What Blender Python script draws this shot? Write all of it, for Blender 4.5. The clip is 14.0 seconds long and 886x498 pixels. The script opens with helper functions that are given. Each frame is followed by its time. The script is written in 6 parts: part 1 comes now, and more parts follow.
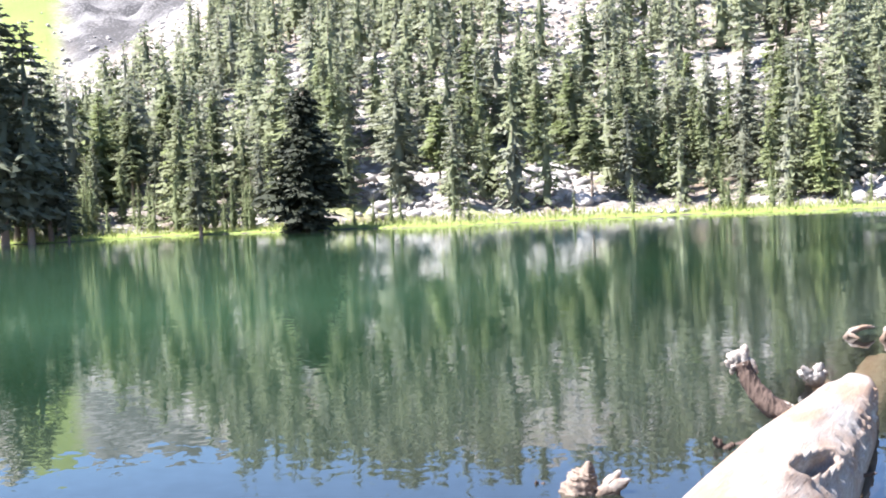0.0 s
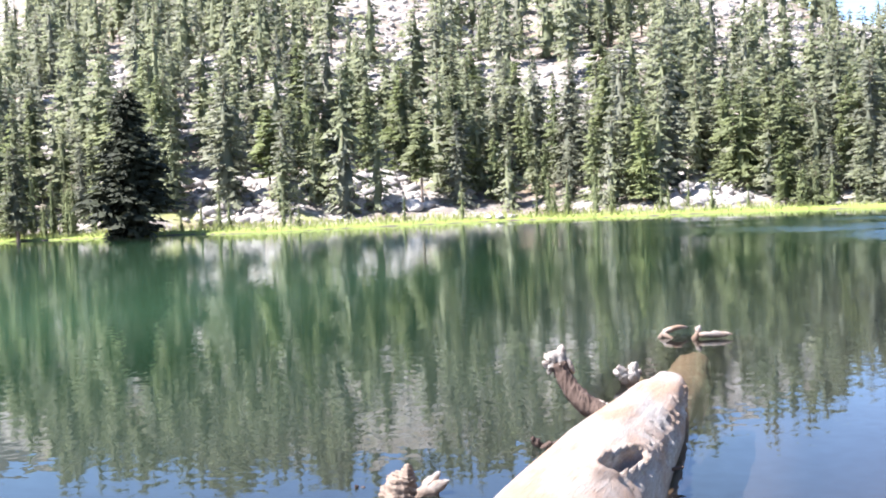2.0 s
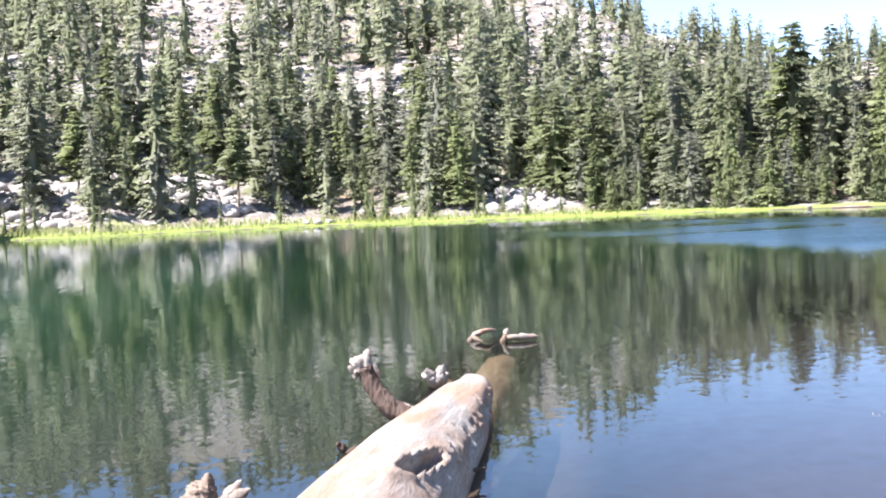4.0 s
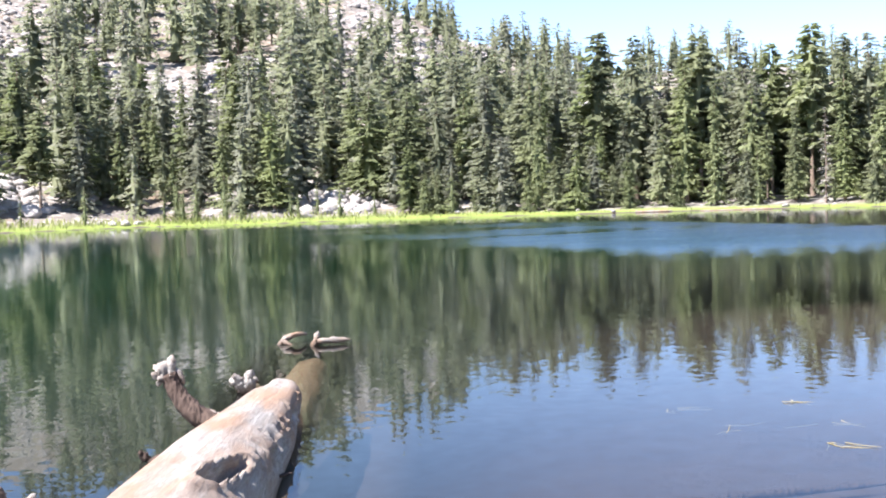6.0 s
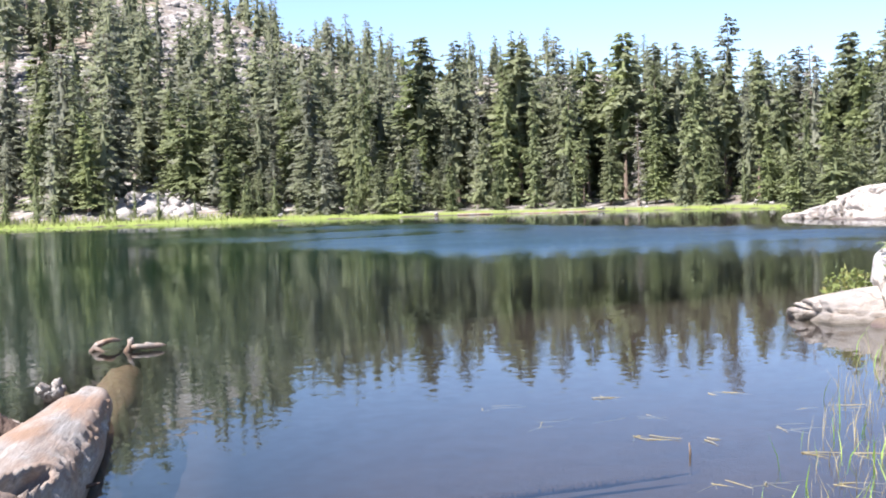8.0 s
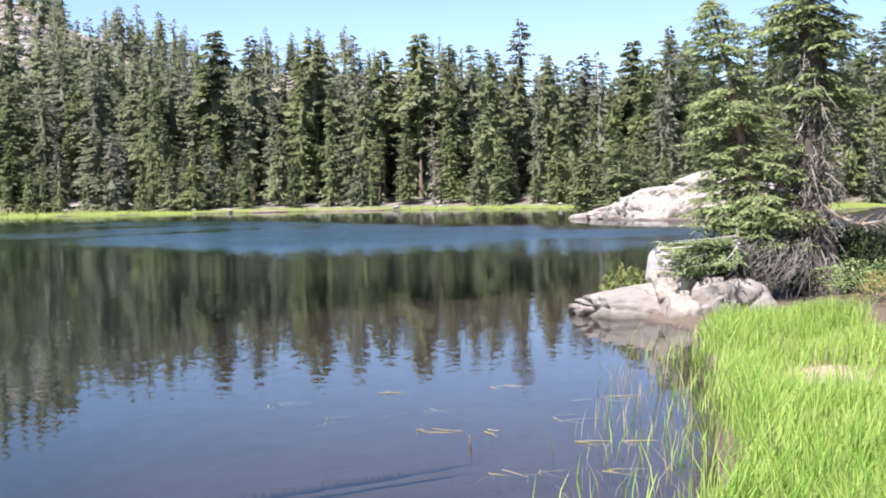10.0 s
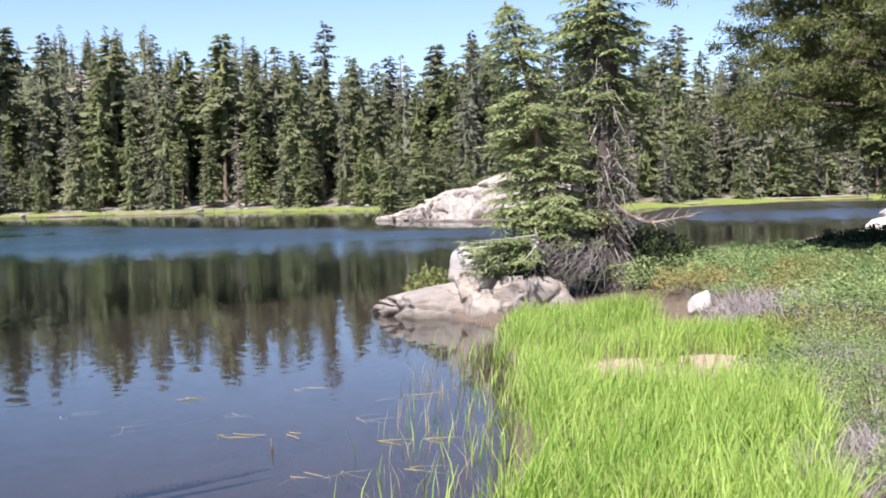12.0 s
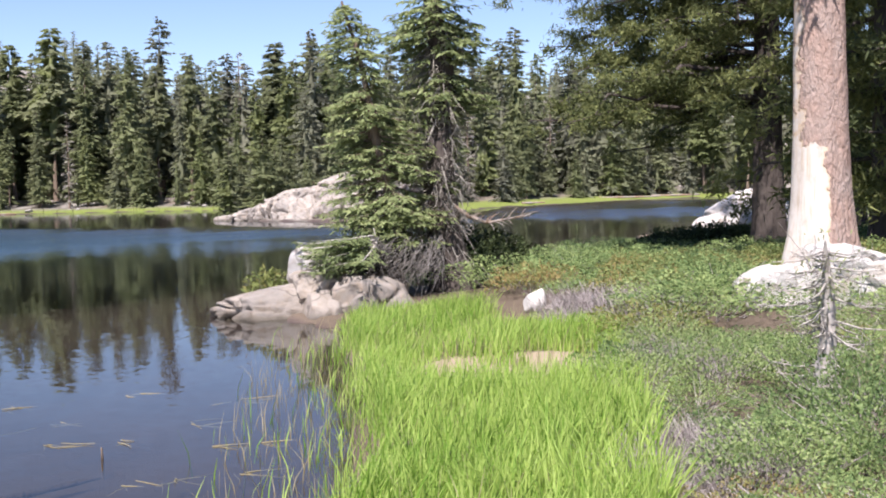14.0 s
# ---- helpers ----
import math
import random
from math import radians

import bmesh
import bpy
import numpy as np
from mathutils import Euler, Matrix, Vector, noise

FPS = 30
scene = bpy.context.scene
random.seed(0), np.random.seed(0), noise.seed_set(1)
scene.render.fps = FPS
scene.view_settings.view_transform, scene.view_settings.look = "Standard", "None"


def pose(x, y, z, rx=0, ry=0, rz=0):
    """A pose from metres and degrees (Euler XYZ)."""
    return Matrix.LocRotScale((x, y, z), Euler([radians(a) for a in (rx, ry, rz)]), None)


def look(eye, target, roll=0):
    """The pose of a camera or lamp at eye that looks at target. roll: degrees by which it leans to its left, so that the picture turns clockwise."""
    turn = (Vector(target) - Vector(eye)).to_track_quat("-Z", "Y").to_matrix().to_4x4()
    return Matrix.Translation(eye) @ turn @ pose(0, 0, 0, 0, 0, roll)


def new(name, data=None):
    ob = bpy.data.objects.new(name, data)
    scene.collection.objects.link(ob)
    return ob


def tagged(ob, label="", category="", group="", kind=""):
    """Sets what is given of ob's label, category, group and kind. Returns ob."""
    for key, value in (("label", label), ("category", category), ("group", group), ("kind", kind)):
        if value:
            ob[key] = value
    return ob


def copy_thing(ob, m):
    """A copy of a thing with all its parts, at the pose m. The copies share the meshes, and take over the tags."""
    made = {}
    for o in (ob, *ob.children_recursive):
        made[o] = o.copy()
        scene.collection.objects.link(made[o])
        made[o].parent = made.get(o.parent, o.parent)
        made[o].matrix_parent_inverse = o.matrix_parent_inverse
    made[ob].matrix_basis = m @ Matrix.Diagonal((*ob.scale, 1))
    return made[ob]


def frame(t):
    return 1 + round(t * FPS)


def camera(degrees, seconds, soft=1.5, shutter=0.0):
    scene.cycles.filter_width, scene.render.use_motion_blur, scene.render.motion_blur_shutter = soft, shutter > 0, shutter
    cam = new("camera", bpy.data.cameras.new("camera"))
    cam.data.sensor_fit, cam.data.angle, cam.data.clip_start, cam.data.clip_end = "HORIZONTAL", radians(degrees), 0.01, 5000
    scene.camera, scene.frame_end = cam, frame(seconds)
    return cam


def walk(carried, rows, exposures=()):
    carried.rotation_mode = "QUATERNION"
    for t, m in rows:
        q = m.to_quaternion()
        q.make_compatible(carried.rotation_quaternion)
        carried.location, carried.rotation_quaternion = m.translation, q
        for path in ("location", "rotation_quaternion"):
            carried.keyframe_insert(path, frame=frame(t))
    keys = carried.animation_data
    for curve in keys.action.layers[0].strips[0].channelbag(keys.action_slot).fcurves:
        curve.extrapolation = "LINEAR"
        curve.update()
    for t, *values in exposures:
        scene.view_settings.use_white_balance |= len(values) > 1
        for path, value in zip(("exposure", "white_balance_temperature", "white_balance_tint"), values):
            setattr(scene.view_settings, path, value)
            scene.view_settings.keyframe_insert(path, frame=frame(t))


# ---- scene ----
cam = camera(41.3, 14.0, soft=1.9)
walk(cam, [
    (0.0, pose(-0.078, 0.411, 2.242, 87.766, 2.513, -0.098)),
    (0.5, pose(-0.068, 0.411, 2.232, 87.774, 2.489, -2.089)),
    (1.0, pose(-0.045, 0.420, 2.227, 87.774, 2.513, -4.111)),
    (1.5, pose(-0.008, 0.432, 2.220, 87.738, 2.526, -6.165)),
    (2.0, pose(0.024, 0.443, 2.213, 87.703, 2.419, -8.295)),
    (2.5, pose(0.062, 0.449, 2.216, 87.673, 2.540, -10.490)),
    (3.0, pose(0.103, 0.443, 2.209, 87.657, 2.442, -12.631)),
    (5.5, pose(0.192, 0.410, 2.199, 87.448, 1.997, -23.909)),
    (6.0, pose(0.208, 0.406, 2.210, 87.404, 1.810, -26.096)),
    (6.5, pose(0.229, 0.400, 2.213, 87.364, 1.793, -28.201)),
    (7.0, pose(0.251, 0.393, 2.210, 87.331, 1.772, -30.266)),
    (9.5, pose(0.284, 0.260, 2.185, 87.085, 1.281, -41.876)),
    (10.0, pose(0.299, 0.236, 2.184, 86.975, 0.966, -44.509)),
    (10.5, pose(0.311, 0.225, 2.180, 86.942, 0.868, -47.387)),
    (11.0, pose(0.328, 0.217, 2.172, 86.943, 1.028, -49.931)),
    (11.5, pose(0.339, 0.212, 2.167, 86.936, 1.125, -52.032)),
    (12.0, pose(0.350, 0.194, 2.167, 86.915, 1.202, -53.883)),
    (12.5, pose(0.355, 0.172, 2.168, 86.903, 1.244, -55.700)),
    (13.0, pose(0.358, 0.157, 2.177, 86.885, 1.197, -57.691)),
    (13.5, pose(0.357, 0.155, 2.187, 86.825, 1.202, -59.794)),
    (14.0, pose(0.368, 0.151, 2.182, 86.716, 1.220, -61.612)),
], exposures=[(0.0, 2.36, 6120, 16), (3.0, 2.21, 6180, 18), (6.5, 1.92, 6220, 17), (9.5, 1.48, 6240, 18), (12.5, 1.18, 6400, 20), (14.0, 1.04, 6450, 21)])

# ---------------------------------------------------------------- light
SUN_AZ, SUN_EL = -104.0, 56.0


def at(az, r):
    """Plan position at compass angle az (clockwise from +Y) and distance r."""
    return (r * math.sin(radians(az)), r * math.cos(radians(az)))


world = bpy.data.worlds.new("sky")
scene.world = world
world.use_nodes = True
wn = world.node_tree
wn.nodes.clear()
sky = wn.nodes.new("ShaderNodeTexSky")
sky.sky_type = "NISHITA"
sky.sun_disc = False
sky.sun_elevation = radians(SUN_EL)
sky.sun_rotation = radians(SUN_AZ)
sky.altitude = 2400
sky.air_density = 1.0
sky.dust_density = 0.12
sky.ozone_density = 2.2
bg = wn.nodes.new("ShaderNodeBackground")
bg.inputs["Strength"].default_value = 0.083
wo = wn.nodes.new("ShaderNodeOutputWorld")
wn.links.new(sky.outputs[0], bg.inputs[0])
wn.links.new(bg.outputs[0], wo.inputs[0])

sun_data = bpy.data.lights.new("sun", "SUN")
sun_data.energy = 5.0
sun_data.angle = radians(0.55)
sun_data.color = (1.0, 0.965, 0.91)
sun = new("sun", sun_data)
sx, sy = at(SUN_AZ, math.cos(radians(SUN_EL)))
sun.matrix_world = look((sx * 100, sy * 100, math.sin(radians(SUN_EL)) * 100), (0, 0, 0))

# ---------------------------------------------------------------- materials
class Mat:
    """A small node builder: every method returns an output socket."""

    def __init__(self, name):
        self.m = bpy.data.materials.new(name)
        self.m.use_nodes = True
        self.t = self.m.node_tree
        self.t.nodes.clear()
        self.out = self.t.nodes.new("ShaderNodeOutputMaterial")

    def put(self, sock, v):
        if hasattr(v, "links"):
            self.t.links.new(v, sock)
        elif isinstance(v, tuple) and len(v) == 3 and len(sock.default_value) == 4:
            sock.default_value = (*v, 1.0)
        else:
            sock.default_value = v

    def node(self, kind, ins=None, operation=None, use_clamp=False, feature=None, data_type=None, blend_type=None, attribute_name=None):
        n = self.t.nodes.new(kind)
        if operation:
            n.operation = operation
        if use_clamp:
            n.use_clamp = True
        if feature:
            n.feature = feature
        if data_type:
            n.data_type = data_type
        if blend_type:
            n.blend_type = blend_type
        if attribute_name:
            n.attribute_name = attribute_name
        for k, v in (ins or {}).items():
            self.put(n.inputs[k], v)
        return n

    def pos(self, scale=(1, 1, 1)):
        g = self.node("ShaderNodeNewGeometry").outputs["Position"]
        return self.node("ShaderNodeMapping", {"Vector": g, "Scale": scale}).outputs[0]

    def obj(self, scale=(1, 1, 1)):
        g = self.node("ShaderNodeTexCoord").outputs["Object"]
        return self.node("ShaderNodeMapping", {"Vector": g, "Scale": scale}).outputs[0]

    def noise(self, vec, scale, detail=4.0, rough=0.55, dist=0.0):
        return self.node("ShaderNodeTexNoise", {"Vector": vec, "Scale": scale, "Detail": detail, "Roughness": rough, "Distortion": dist}).outputs["Fac"]

    def voronoi(self, vec, scale, feature="F1", out="Distance"):
        return self.node("ShaderNodeTexVoronoi", {"Vector": vec, "Scale": scale}, feature=feature).outputs[out]

    def ramp(self, fac, *stops):
        n = self.node("ShaderNodeValToRGB", {"Fac": fac})
        e = n.color_ramp.elements
        while len(e) < len(stops):
            e.new(0.5)
        for k, (p, c) in zip(e, stops):
            k.position = p
            k.color = (*c, 1.0) if isinstance(c, tuple) else (c, c, c, 1.0)
        return n.outputs["Color"]

    def mix(self, fac, a, b, blend="MIX"):
        n = self.node("ShaderNodeMix", data_type="RGBA", blend_type=blend)
        self.put(n.inputs[0], fac)
        self.put(n.inputs[6], a)
        self.put(n.inputs[7], b)
        return n.outputs[2]

    def math(self, op, a, b=0.0, c=0.0, clamp=False):
        n = self.node("ShaderNodeMath", operation=op, use_clamp=clamp)
        for i, v in enumerate((a, b, c)):
            self.put(n.inputs[i], v)
        return n.outputs[0]

    def span(self, v, a, b, lo=0.0, hi=1.0):
        return self.node("ShaderNodeMapRange", {"Value": v, "From Min": a, "From Max": b, "To Min": lo, "To Max": hi}).outputs[0]

    def attr(self, name):
        return self.node("ShaderNodeAttribute", attribute_name=name).outputs["Fac"]

    def island(self):
        return self.node("ShaderNodeNewGeometry").outputs["Random Per Island"]

    def rand(self):
        return self.node("ShaderNodeObjectInfo").outputs["Random"]

    def bump(self, height, strength=0.5, dist=0.05):
        return self.node("ShaderNodeBump", {"Height": height, "Strength": strength, "Distance": dist}).outputs[0]

    def surf(self, color, rough=0.8, bump=None, metal=0.0, spec=0.5):
        n = self.node("ShaderNodeBsdfPrincipled", {"Base Color": color, "Roughness": rough, "Metallic": metal, "Specular IOR Level": spec})
        if bump is not None:
            self.put(n.inputs["Normal"], bump)
        return n.outputs[0]

    def done(self, shader):
        self.t.links.new(shader, self.out.inputs[0])
        return self.m


def foliage(name, dark, mid, light, translucent=0.3, size=0.18, rough=0.7, each=0.22, vary=0.0):
    m = Mat(name)
    tree = m.rand()
    clump = m.noise(m.pos(), size, 2.0)
    leaf = m.island()
    v = m.math("ADD", m.math("MULTIPLY", tree, 0.34), m.math("ADD", m.math("MULTIPLY", clump, 0.5), m.math("MULTIPLY", leaf, each)))
    col = m.ramp(v, (0.2, dark), (0.52, mid), (0.9, light))
    # from tree to tree the green runs from grey to yellowish
    hue = m.math("FRACT", m.math("ADD", m.math("MULTIPLY", tree, 7.31), m.math("MULTIPLY", m.noise(m.pos((1, 1, 0.15)), 0.22, 2.0), 1.6)))
    col = m.mix(m.ramp(hue, (0.3, 0.0), (0.85, vary)), col, (0.90, 1.02, 0.52), "MULTIPLY")
    a = m.surf(col, rough, spec=0.2)
    b = m.node("ShaderNodeBsdfTranslucent", {"Color": col}).outputs[0]
    return m.done(m.node("ShaderNodeMixShader", {0: translucent, 1: a, 2: b}).outputs[0])


NEEDLE = foliage("conifer_needles", (0.088, 0.102, 0.058), (0.205, 0.225, 0.124), (0.285, 0.305, 0.175), 0.52, vary=0.45)
NEEDLE_BLUE = foliage("hemlock_needles", (0.100, 0.106, 0.080), (0.212, 0.220, 0.160), (0.28, 0.288, 0.21), 0.52, vary=0.4)
# darker needle copy: the left shore pines' shade is in the colour
NEEDLE_SHADE = foliage("shade_dark_needles", (0.055, 0.062, 0.042), (0.120, 0.130, 0.084), (0.19, 0.20, 0.13), 0.35)
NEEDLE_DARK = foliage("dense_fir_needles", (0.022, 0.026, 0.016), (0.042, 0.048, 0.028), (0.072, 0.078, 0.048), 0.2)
NEEDLE_YOUNG = foliage("young_conifer_needles", (0.085, 0.105, 0.050), (0.195, 0.222, 0.108), (0.29, 0.32, 0.165), 0.5)
NEEDLE_NEAR = foliage("fir_needles", (0.066, 0.092, 0.044), (0.180, 0.232, 0.100), (0.35, 0.40, 0.185), 0.45, 1.6, each=0.42)
NEEDLE_PINE = foliage("pine_needles", (0.034, 0.046, 0.020), (0.090, 0.112, 0.045), (0.23, 0.25, 0.09), 0.35, 1.0, each=0.35)
# very dark leaf colour for the shrubs that stand in for shade
SHADE_SHRUB_LEAF = foliage("shade_shrub_leaves", (0.018, 0.028, 0.012), (0.040, 0.058, 0.022), (0.09, 0.115, 0.04), 0.2, 0.8)
DEAD_TWIGS = foliage("grey_dead_twigs", (0.16, 0.15, 0.13), (0.26, 0.24, 0.21), (0.36, 0.34, 0.30), 0.05, 0.8, 0.9)
# darkened copy of the dead twigs: shade under the firs put into the colour
SHADED_TWIGS = foliage("shade_dark_twigs", (0.035, 0.032, 0.028), (0.080, 0.073, 0.066), (0.22, 0.205, 0.19), 0.05, 1.5, 0.9, 0.45)
BRUSH_TWIGS = foliage("dry_brush_twigs", (0.095, 0.075, 0.070), (0.24, 0.205, 0.195), (0.44, 0.40, 0.38), 0.0, 2.5, 0.9, 0.5)
SHRUB_LEAF = foliage("shrub_leaves", (0.046, 0.088, 0.034), (0.150, 0.232, 0.086), (0.36, 0.44, 0.175), 0.42, 1.4, 0.6, 0.42)
GRASS_LEAF = foliage("grass_blades", (0.034, 0.092, 0.014), (0.155, 0.300, 0.036), (0.40, 0.53, 0.135), 0.45, 0.9, 0.55, 0.65)
MEADOW_LEAF = foliage("sedge_blades", (0.12, 0.15, 0.04), (0.25, 0.285, 0.09), (0.42, 0.42, 0.19), 0.45, 0.12)
STRAW = foliage("pale_straw", (0.20, 0.17, 0.09), (0.30, 0.26, 0.15), (0.42, 0.37, 0.24), 0.2, 2.0)
RED_LEAF = foliage("reddish_shrub_leaves", (0.10, 0.135, 0.04), (0.195, 0.230, 0.075), (0.30, 0.215, 0.09), 0.3, 3.0, 0.7, 0.4)


def bark_material(name, a, b, c, scale=3.0):
    m = Mat(name)
    p = m.obj((scale, scale, scale * 0.28))
    n1 = m.noise(p, 3.0, 6.0, 0.65, 0.4)
    n2 = m.voronoi(m.obj((scale * 2.2, scale * 2.2, scale * 0.55)), 3.0)
    col = m.mix(m.ramp(n2, (0.05, 0.0), (0.45, 1.0)), m.mix(n1, a, b), m.mix(n1, b, c))
    h = m.math("ADD", n1, m.math("MULTIPLY", n2, 0.8))
    return m.done(m.surf(col, 0.9, m.bump(h, 0.8, 0.03), spec=0.2))


BARK = bark_material("conifer_bark", (0.06, 0.045, 0.035), (0.14, 0.105, 0.08), (0.22, 0.17, 0.13))
BARK_RED = bark_material("reddish_fir_bark", (0.06, 0.04, 0.03), (0.15, 0.09, 0.065), (0.24, 0.16, 0.125))
SUNKEN_WOOD = bark_material("brown_sunken_wood", (0.14, 0.09, 0.06), (0.25, 0.17, 0.115), (0.33, 0.24, 0.17), 2.0)
# darkened version of the conifer bark, with the grove's shade in its colours
SHADE_BARK = bark_material("shade_dark_bark", (0.025, 0.02, 0.018), (0.055, 0.045, 0.04), (0.10, 0.085, 0.075))
DEAD_WOOD = bark_material("grey_dead_wood", (0.20, 0.18, 0.16), (0.36, 0.33, 0.30), (0.50, 0.47, 0.43))


def granite_material(name, base=0.52, stain=0.5, warm=0.0):
    m = Mat(name)
    p = m.pos()
    big = m.noise(p, 0.9, 5.0, 0.6)
    mid = m.noise(p, 5.0, 6.0, 0.65)
    fine = m.noise(p, 60.0, 3.0, 0.7)
    light = (base * (1.02 + warm), base * 0.99, base * (0.95 - warm))
    grey = (base * 0.62, base * 0.58, base * 0.54)
    rust = (base * 0.78, base * 0.62, base * 0.46)
    col = m.mix(m.ramp(big, (0.4, 0.0), (0.7, stain)), light, grey)
    col = m.mix(m.ramp(mid, (0.48, 0.0), (0.68, 0.75)), col, rust)
    col = m.mix(m.ramp(fine, (0.45, 0.0), (0.75, 0.35)), col, (0.16, 0.15, 0.14))
    crack = m.voronoi(m.node("ShaderNodeVectorMath", {0: p, 1: m.node("ShaderNodeTexNoise", {"Vector": p, "Scale": 1.5}).outputs["Color"]}, operation="ADD").outputs[0], 0.9, "DISTANCE_TO_EDGE")
    col = m.mix(m.ramp(crack, (0.0, 0.55), (0.025, 0.0)), col, (0.07, 0.06, 0.05))
    # dark wet band just above the water
    z = m.node("ShaderNodeSeparateXYZ", {0: p}).outputs[2]
    wet = m.span(m.math("ADD", z, m.math("MULTIPLY", mid, -0.10)), 0.10, -0.02)
    col = m.mix(m.math("MULTIPLY", wet, 0.75, clamp=True), col, (0.10, 0.085, 0.065))
    h = m.math("ADD", mid, m.math("MULTIPLY", fine, 0.3))
    return m.done(m.surf(col, 0.88, m.bump(h, 0.9, 0.06), spec=0.25))


GRANITE = granite_material("pale_granite", 0.46)
GRANITE_WARM = granite_material("stained_shore_granite", 0.32, 0.9, 0.10)
GRANITE_POINT = granite_material("sunlit_point_granite", 0.36, 0.9, 0.08)
GRANITE_WHITE = granite_material("bleached_granite", 0.60, 0.35)


def plain_stone():
    m = Mat("weathered_white_stone")
    n = m.noise(m.pos(), 9.0, 5.0, 0.6)
    grit = m.noise(m.pos(), 70.0, 3.0, 0.6)
    col = m.mix(m.ramp(n, (0.35, 0.0), (0.7, 1.0)), (0.56, 0.54, 0.51), (0.42, 0.40, 0.37))
    return m.done(m.surf(col, 0.9, m.bump(m.math("ADD", n, m.math("MULTIPLY", grit, 0.3)), 0.7, 0.04), spec=0.2))


WHITE_STONE = plain_stone()
TALUS = granite_material("grey_talus", 0.33, 0.8, 0.02)


def driftwood_material():
    m = Mat("bleached_driftwood")
    p = m.obj()
    grain = m.noise(m.obj((9.0, 0.6, 9.0)), 3.0, 6.0, 0.7, 0.5)
    fine = m.noise(m.obj((60.0, 3.0, 60.0)), 2.0, 3.0, 0.6)
    blot = m.noise(p, 1.6, 5.0, 0.6)
    col = m.mix(m.ramp(grain, (0.35, 0.0), (0.7, 1.0)), (0.18, 0.16, 0.14), (0.36, 0.342, 0.312))
    col = m.mix(m.ramp(m.noise(m.obj((1.6, 0.35, 1.6)), 1.6, 5.0, 0.6), (0.40, 0.0), (0.60, 0.9)), col, (0.23, 0.145, 0.092))
    col = m.mix(m.ramp(fine, (0.52, 0.0), (0.75, 0.65)), col, (0.11, 0.08, 0.06))
    z = m.node("ShaderNodeSeparateXYZ", {0: m.pos()}).outputs[2]
    wet = m.span(m.math("ADD", z, m.math("MULTIPLY", blot, -0.08)), 0.08, -0.03)
    col = m.mix(m.math("MULTIPLY", wet, 0.8, clamp=True), col, (0.09, 0.06, 0.04))
    h = m.math("ADD", grain, m.math("MULTIPLY", fine, 0.5))
    return m.done(m.surf(col, 0.8, m.bump(h, 0.6, 0.02), spec=0.25))


DRIFTWOOD = driftwood_material()
WET_WOOD = bark_material("dark_wet_wood", (0.022, 0.016, 0.013), (0.052, 0.036, 0.028), (0.10, 0.07, 0.055), 4.0)


def ground_material():
    m = Mat("lake_basin_ground")
    p = m.pos()
    shore = m.attr("shore")
    far = m.attr("far")
    n1 = m.noise(p, 0.12, 5.0, 0.6)
    n2 = m.noise(p, 1.3, 6.0, 0.65)
    n3 = m.noise(p, 12.0, 5.0, 0.7)
    talus = m.math("MULTIPLY", m.voronoi(p, 0.9), m.ramp(m.voronoi(p, 0.16), (0.15, 0.55), (0.6, 1.25)))
    rock = m.mix(m.ramp(talus, (0.1, 1.0), (0.62, 0.0)), (0.14, 0.125, 0.11), (0.37, 0.345, 0.315))
    rock = m.mix(m.ramp(n3, (0.4, 0.0), (0.8, 0.5)), rock, (0.22, 0.19, 0.16))
    duff = m.mix(n3, (0.10, 0.075, 0.05), (0.26, 0.20, 0.14))
    slope_grass = m.mix(n2, (0.13, 0.15, 0.045), (0.25, 0.26, 0.10))
    hill = m.mix(m.ramp(n1, (0.30, 0.0), (0.52, 1.0)), duff, rock)
    hill = m.mix(m.ramp(m.noise(p, 0.05, 3.0), (0.60, 0.0), (0.66, 0.8)), hill, slope_grass)
    hill = m.mix(m.attr("alp"), hill, m.mix(n2, (0.11, 0.15, 0.035), (0.19, 0.22, 0.065)))
    hill = m.mix(m.attr("crag"), hill, m.mix(m.ramp(m.math("MULTIPLY", m.voronoi(p, 0.05), m.ramp(talus, (0.1, 0.6), (0.7, 1.2))), (0.1, 0.0), (0.7, 1.0)), (0.20, 0.19, 0.18), (0.05, 0.047, 0.045)))
    meadow = m.mix(n2, (0.11, 0.15, 0.03), (0.23, 0.27, 0.07))
    edge = m.math("ADD", m.math("ADD", shore, m.math("MULTIPLY", m.attr("rocky"), 9.0)), m.math("MULTIPLY", m.math("SUBTRACT", n2, 0.5), 5.0))
    far_land = m.mix(m.span(edge, 3.0, 6.0), meadow, hill)
    soil = m.mix(n3, (0.075, 0.058, 0.042), (0.20, 0.155, 0.115))
    soil = m.mix(m.ramp(n2, (0.5, 0.0), (0.7, 0.6)), soil, (0.16, 0.125, 0.10))
    sand = m.mix(n3, (0.26, 0.21, 0.14), (0.46, 0.38, 0.27))
    soil = m.mix(m.span(m.math("ADD", m.attr("sand"), m.math("MULTIPLY", m.math("SUBTRACT", n2, 0.5), 0.5)), 0.35, 0.6), soil, sand)
    land = m.mix(far, soil, far_land)
    bed = m.mix(n2, (0.062, 0.046, 0.043), (0.115, 0.087, 0.080))
    bed = m.mix(m.ramp(n3, (0.5, 0.0), (0.8, 0.6)), bed, (0.08, 0.07, 0.045))
    col = m.mix(m.span(shore, -0.1, 0.12), bed, land)
    h = m.math("ADD", m.math("MULTIPLY", talus, 2.0), n3)
    return m.done(m.surf(col, 0.95, m.bump(h, 0.6, 0.12), spec=0.2))


GROUND = ground_material()


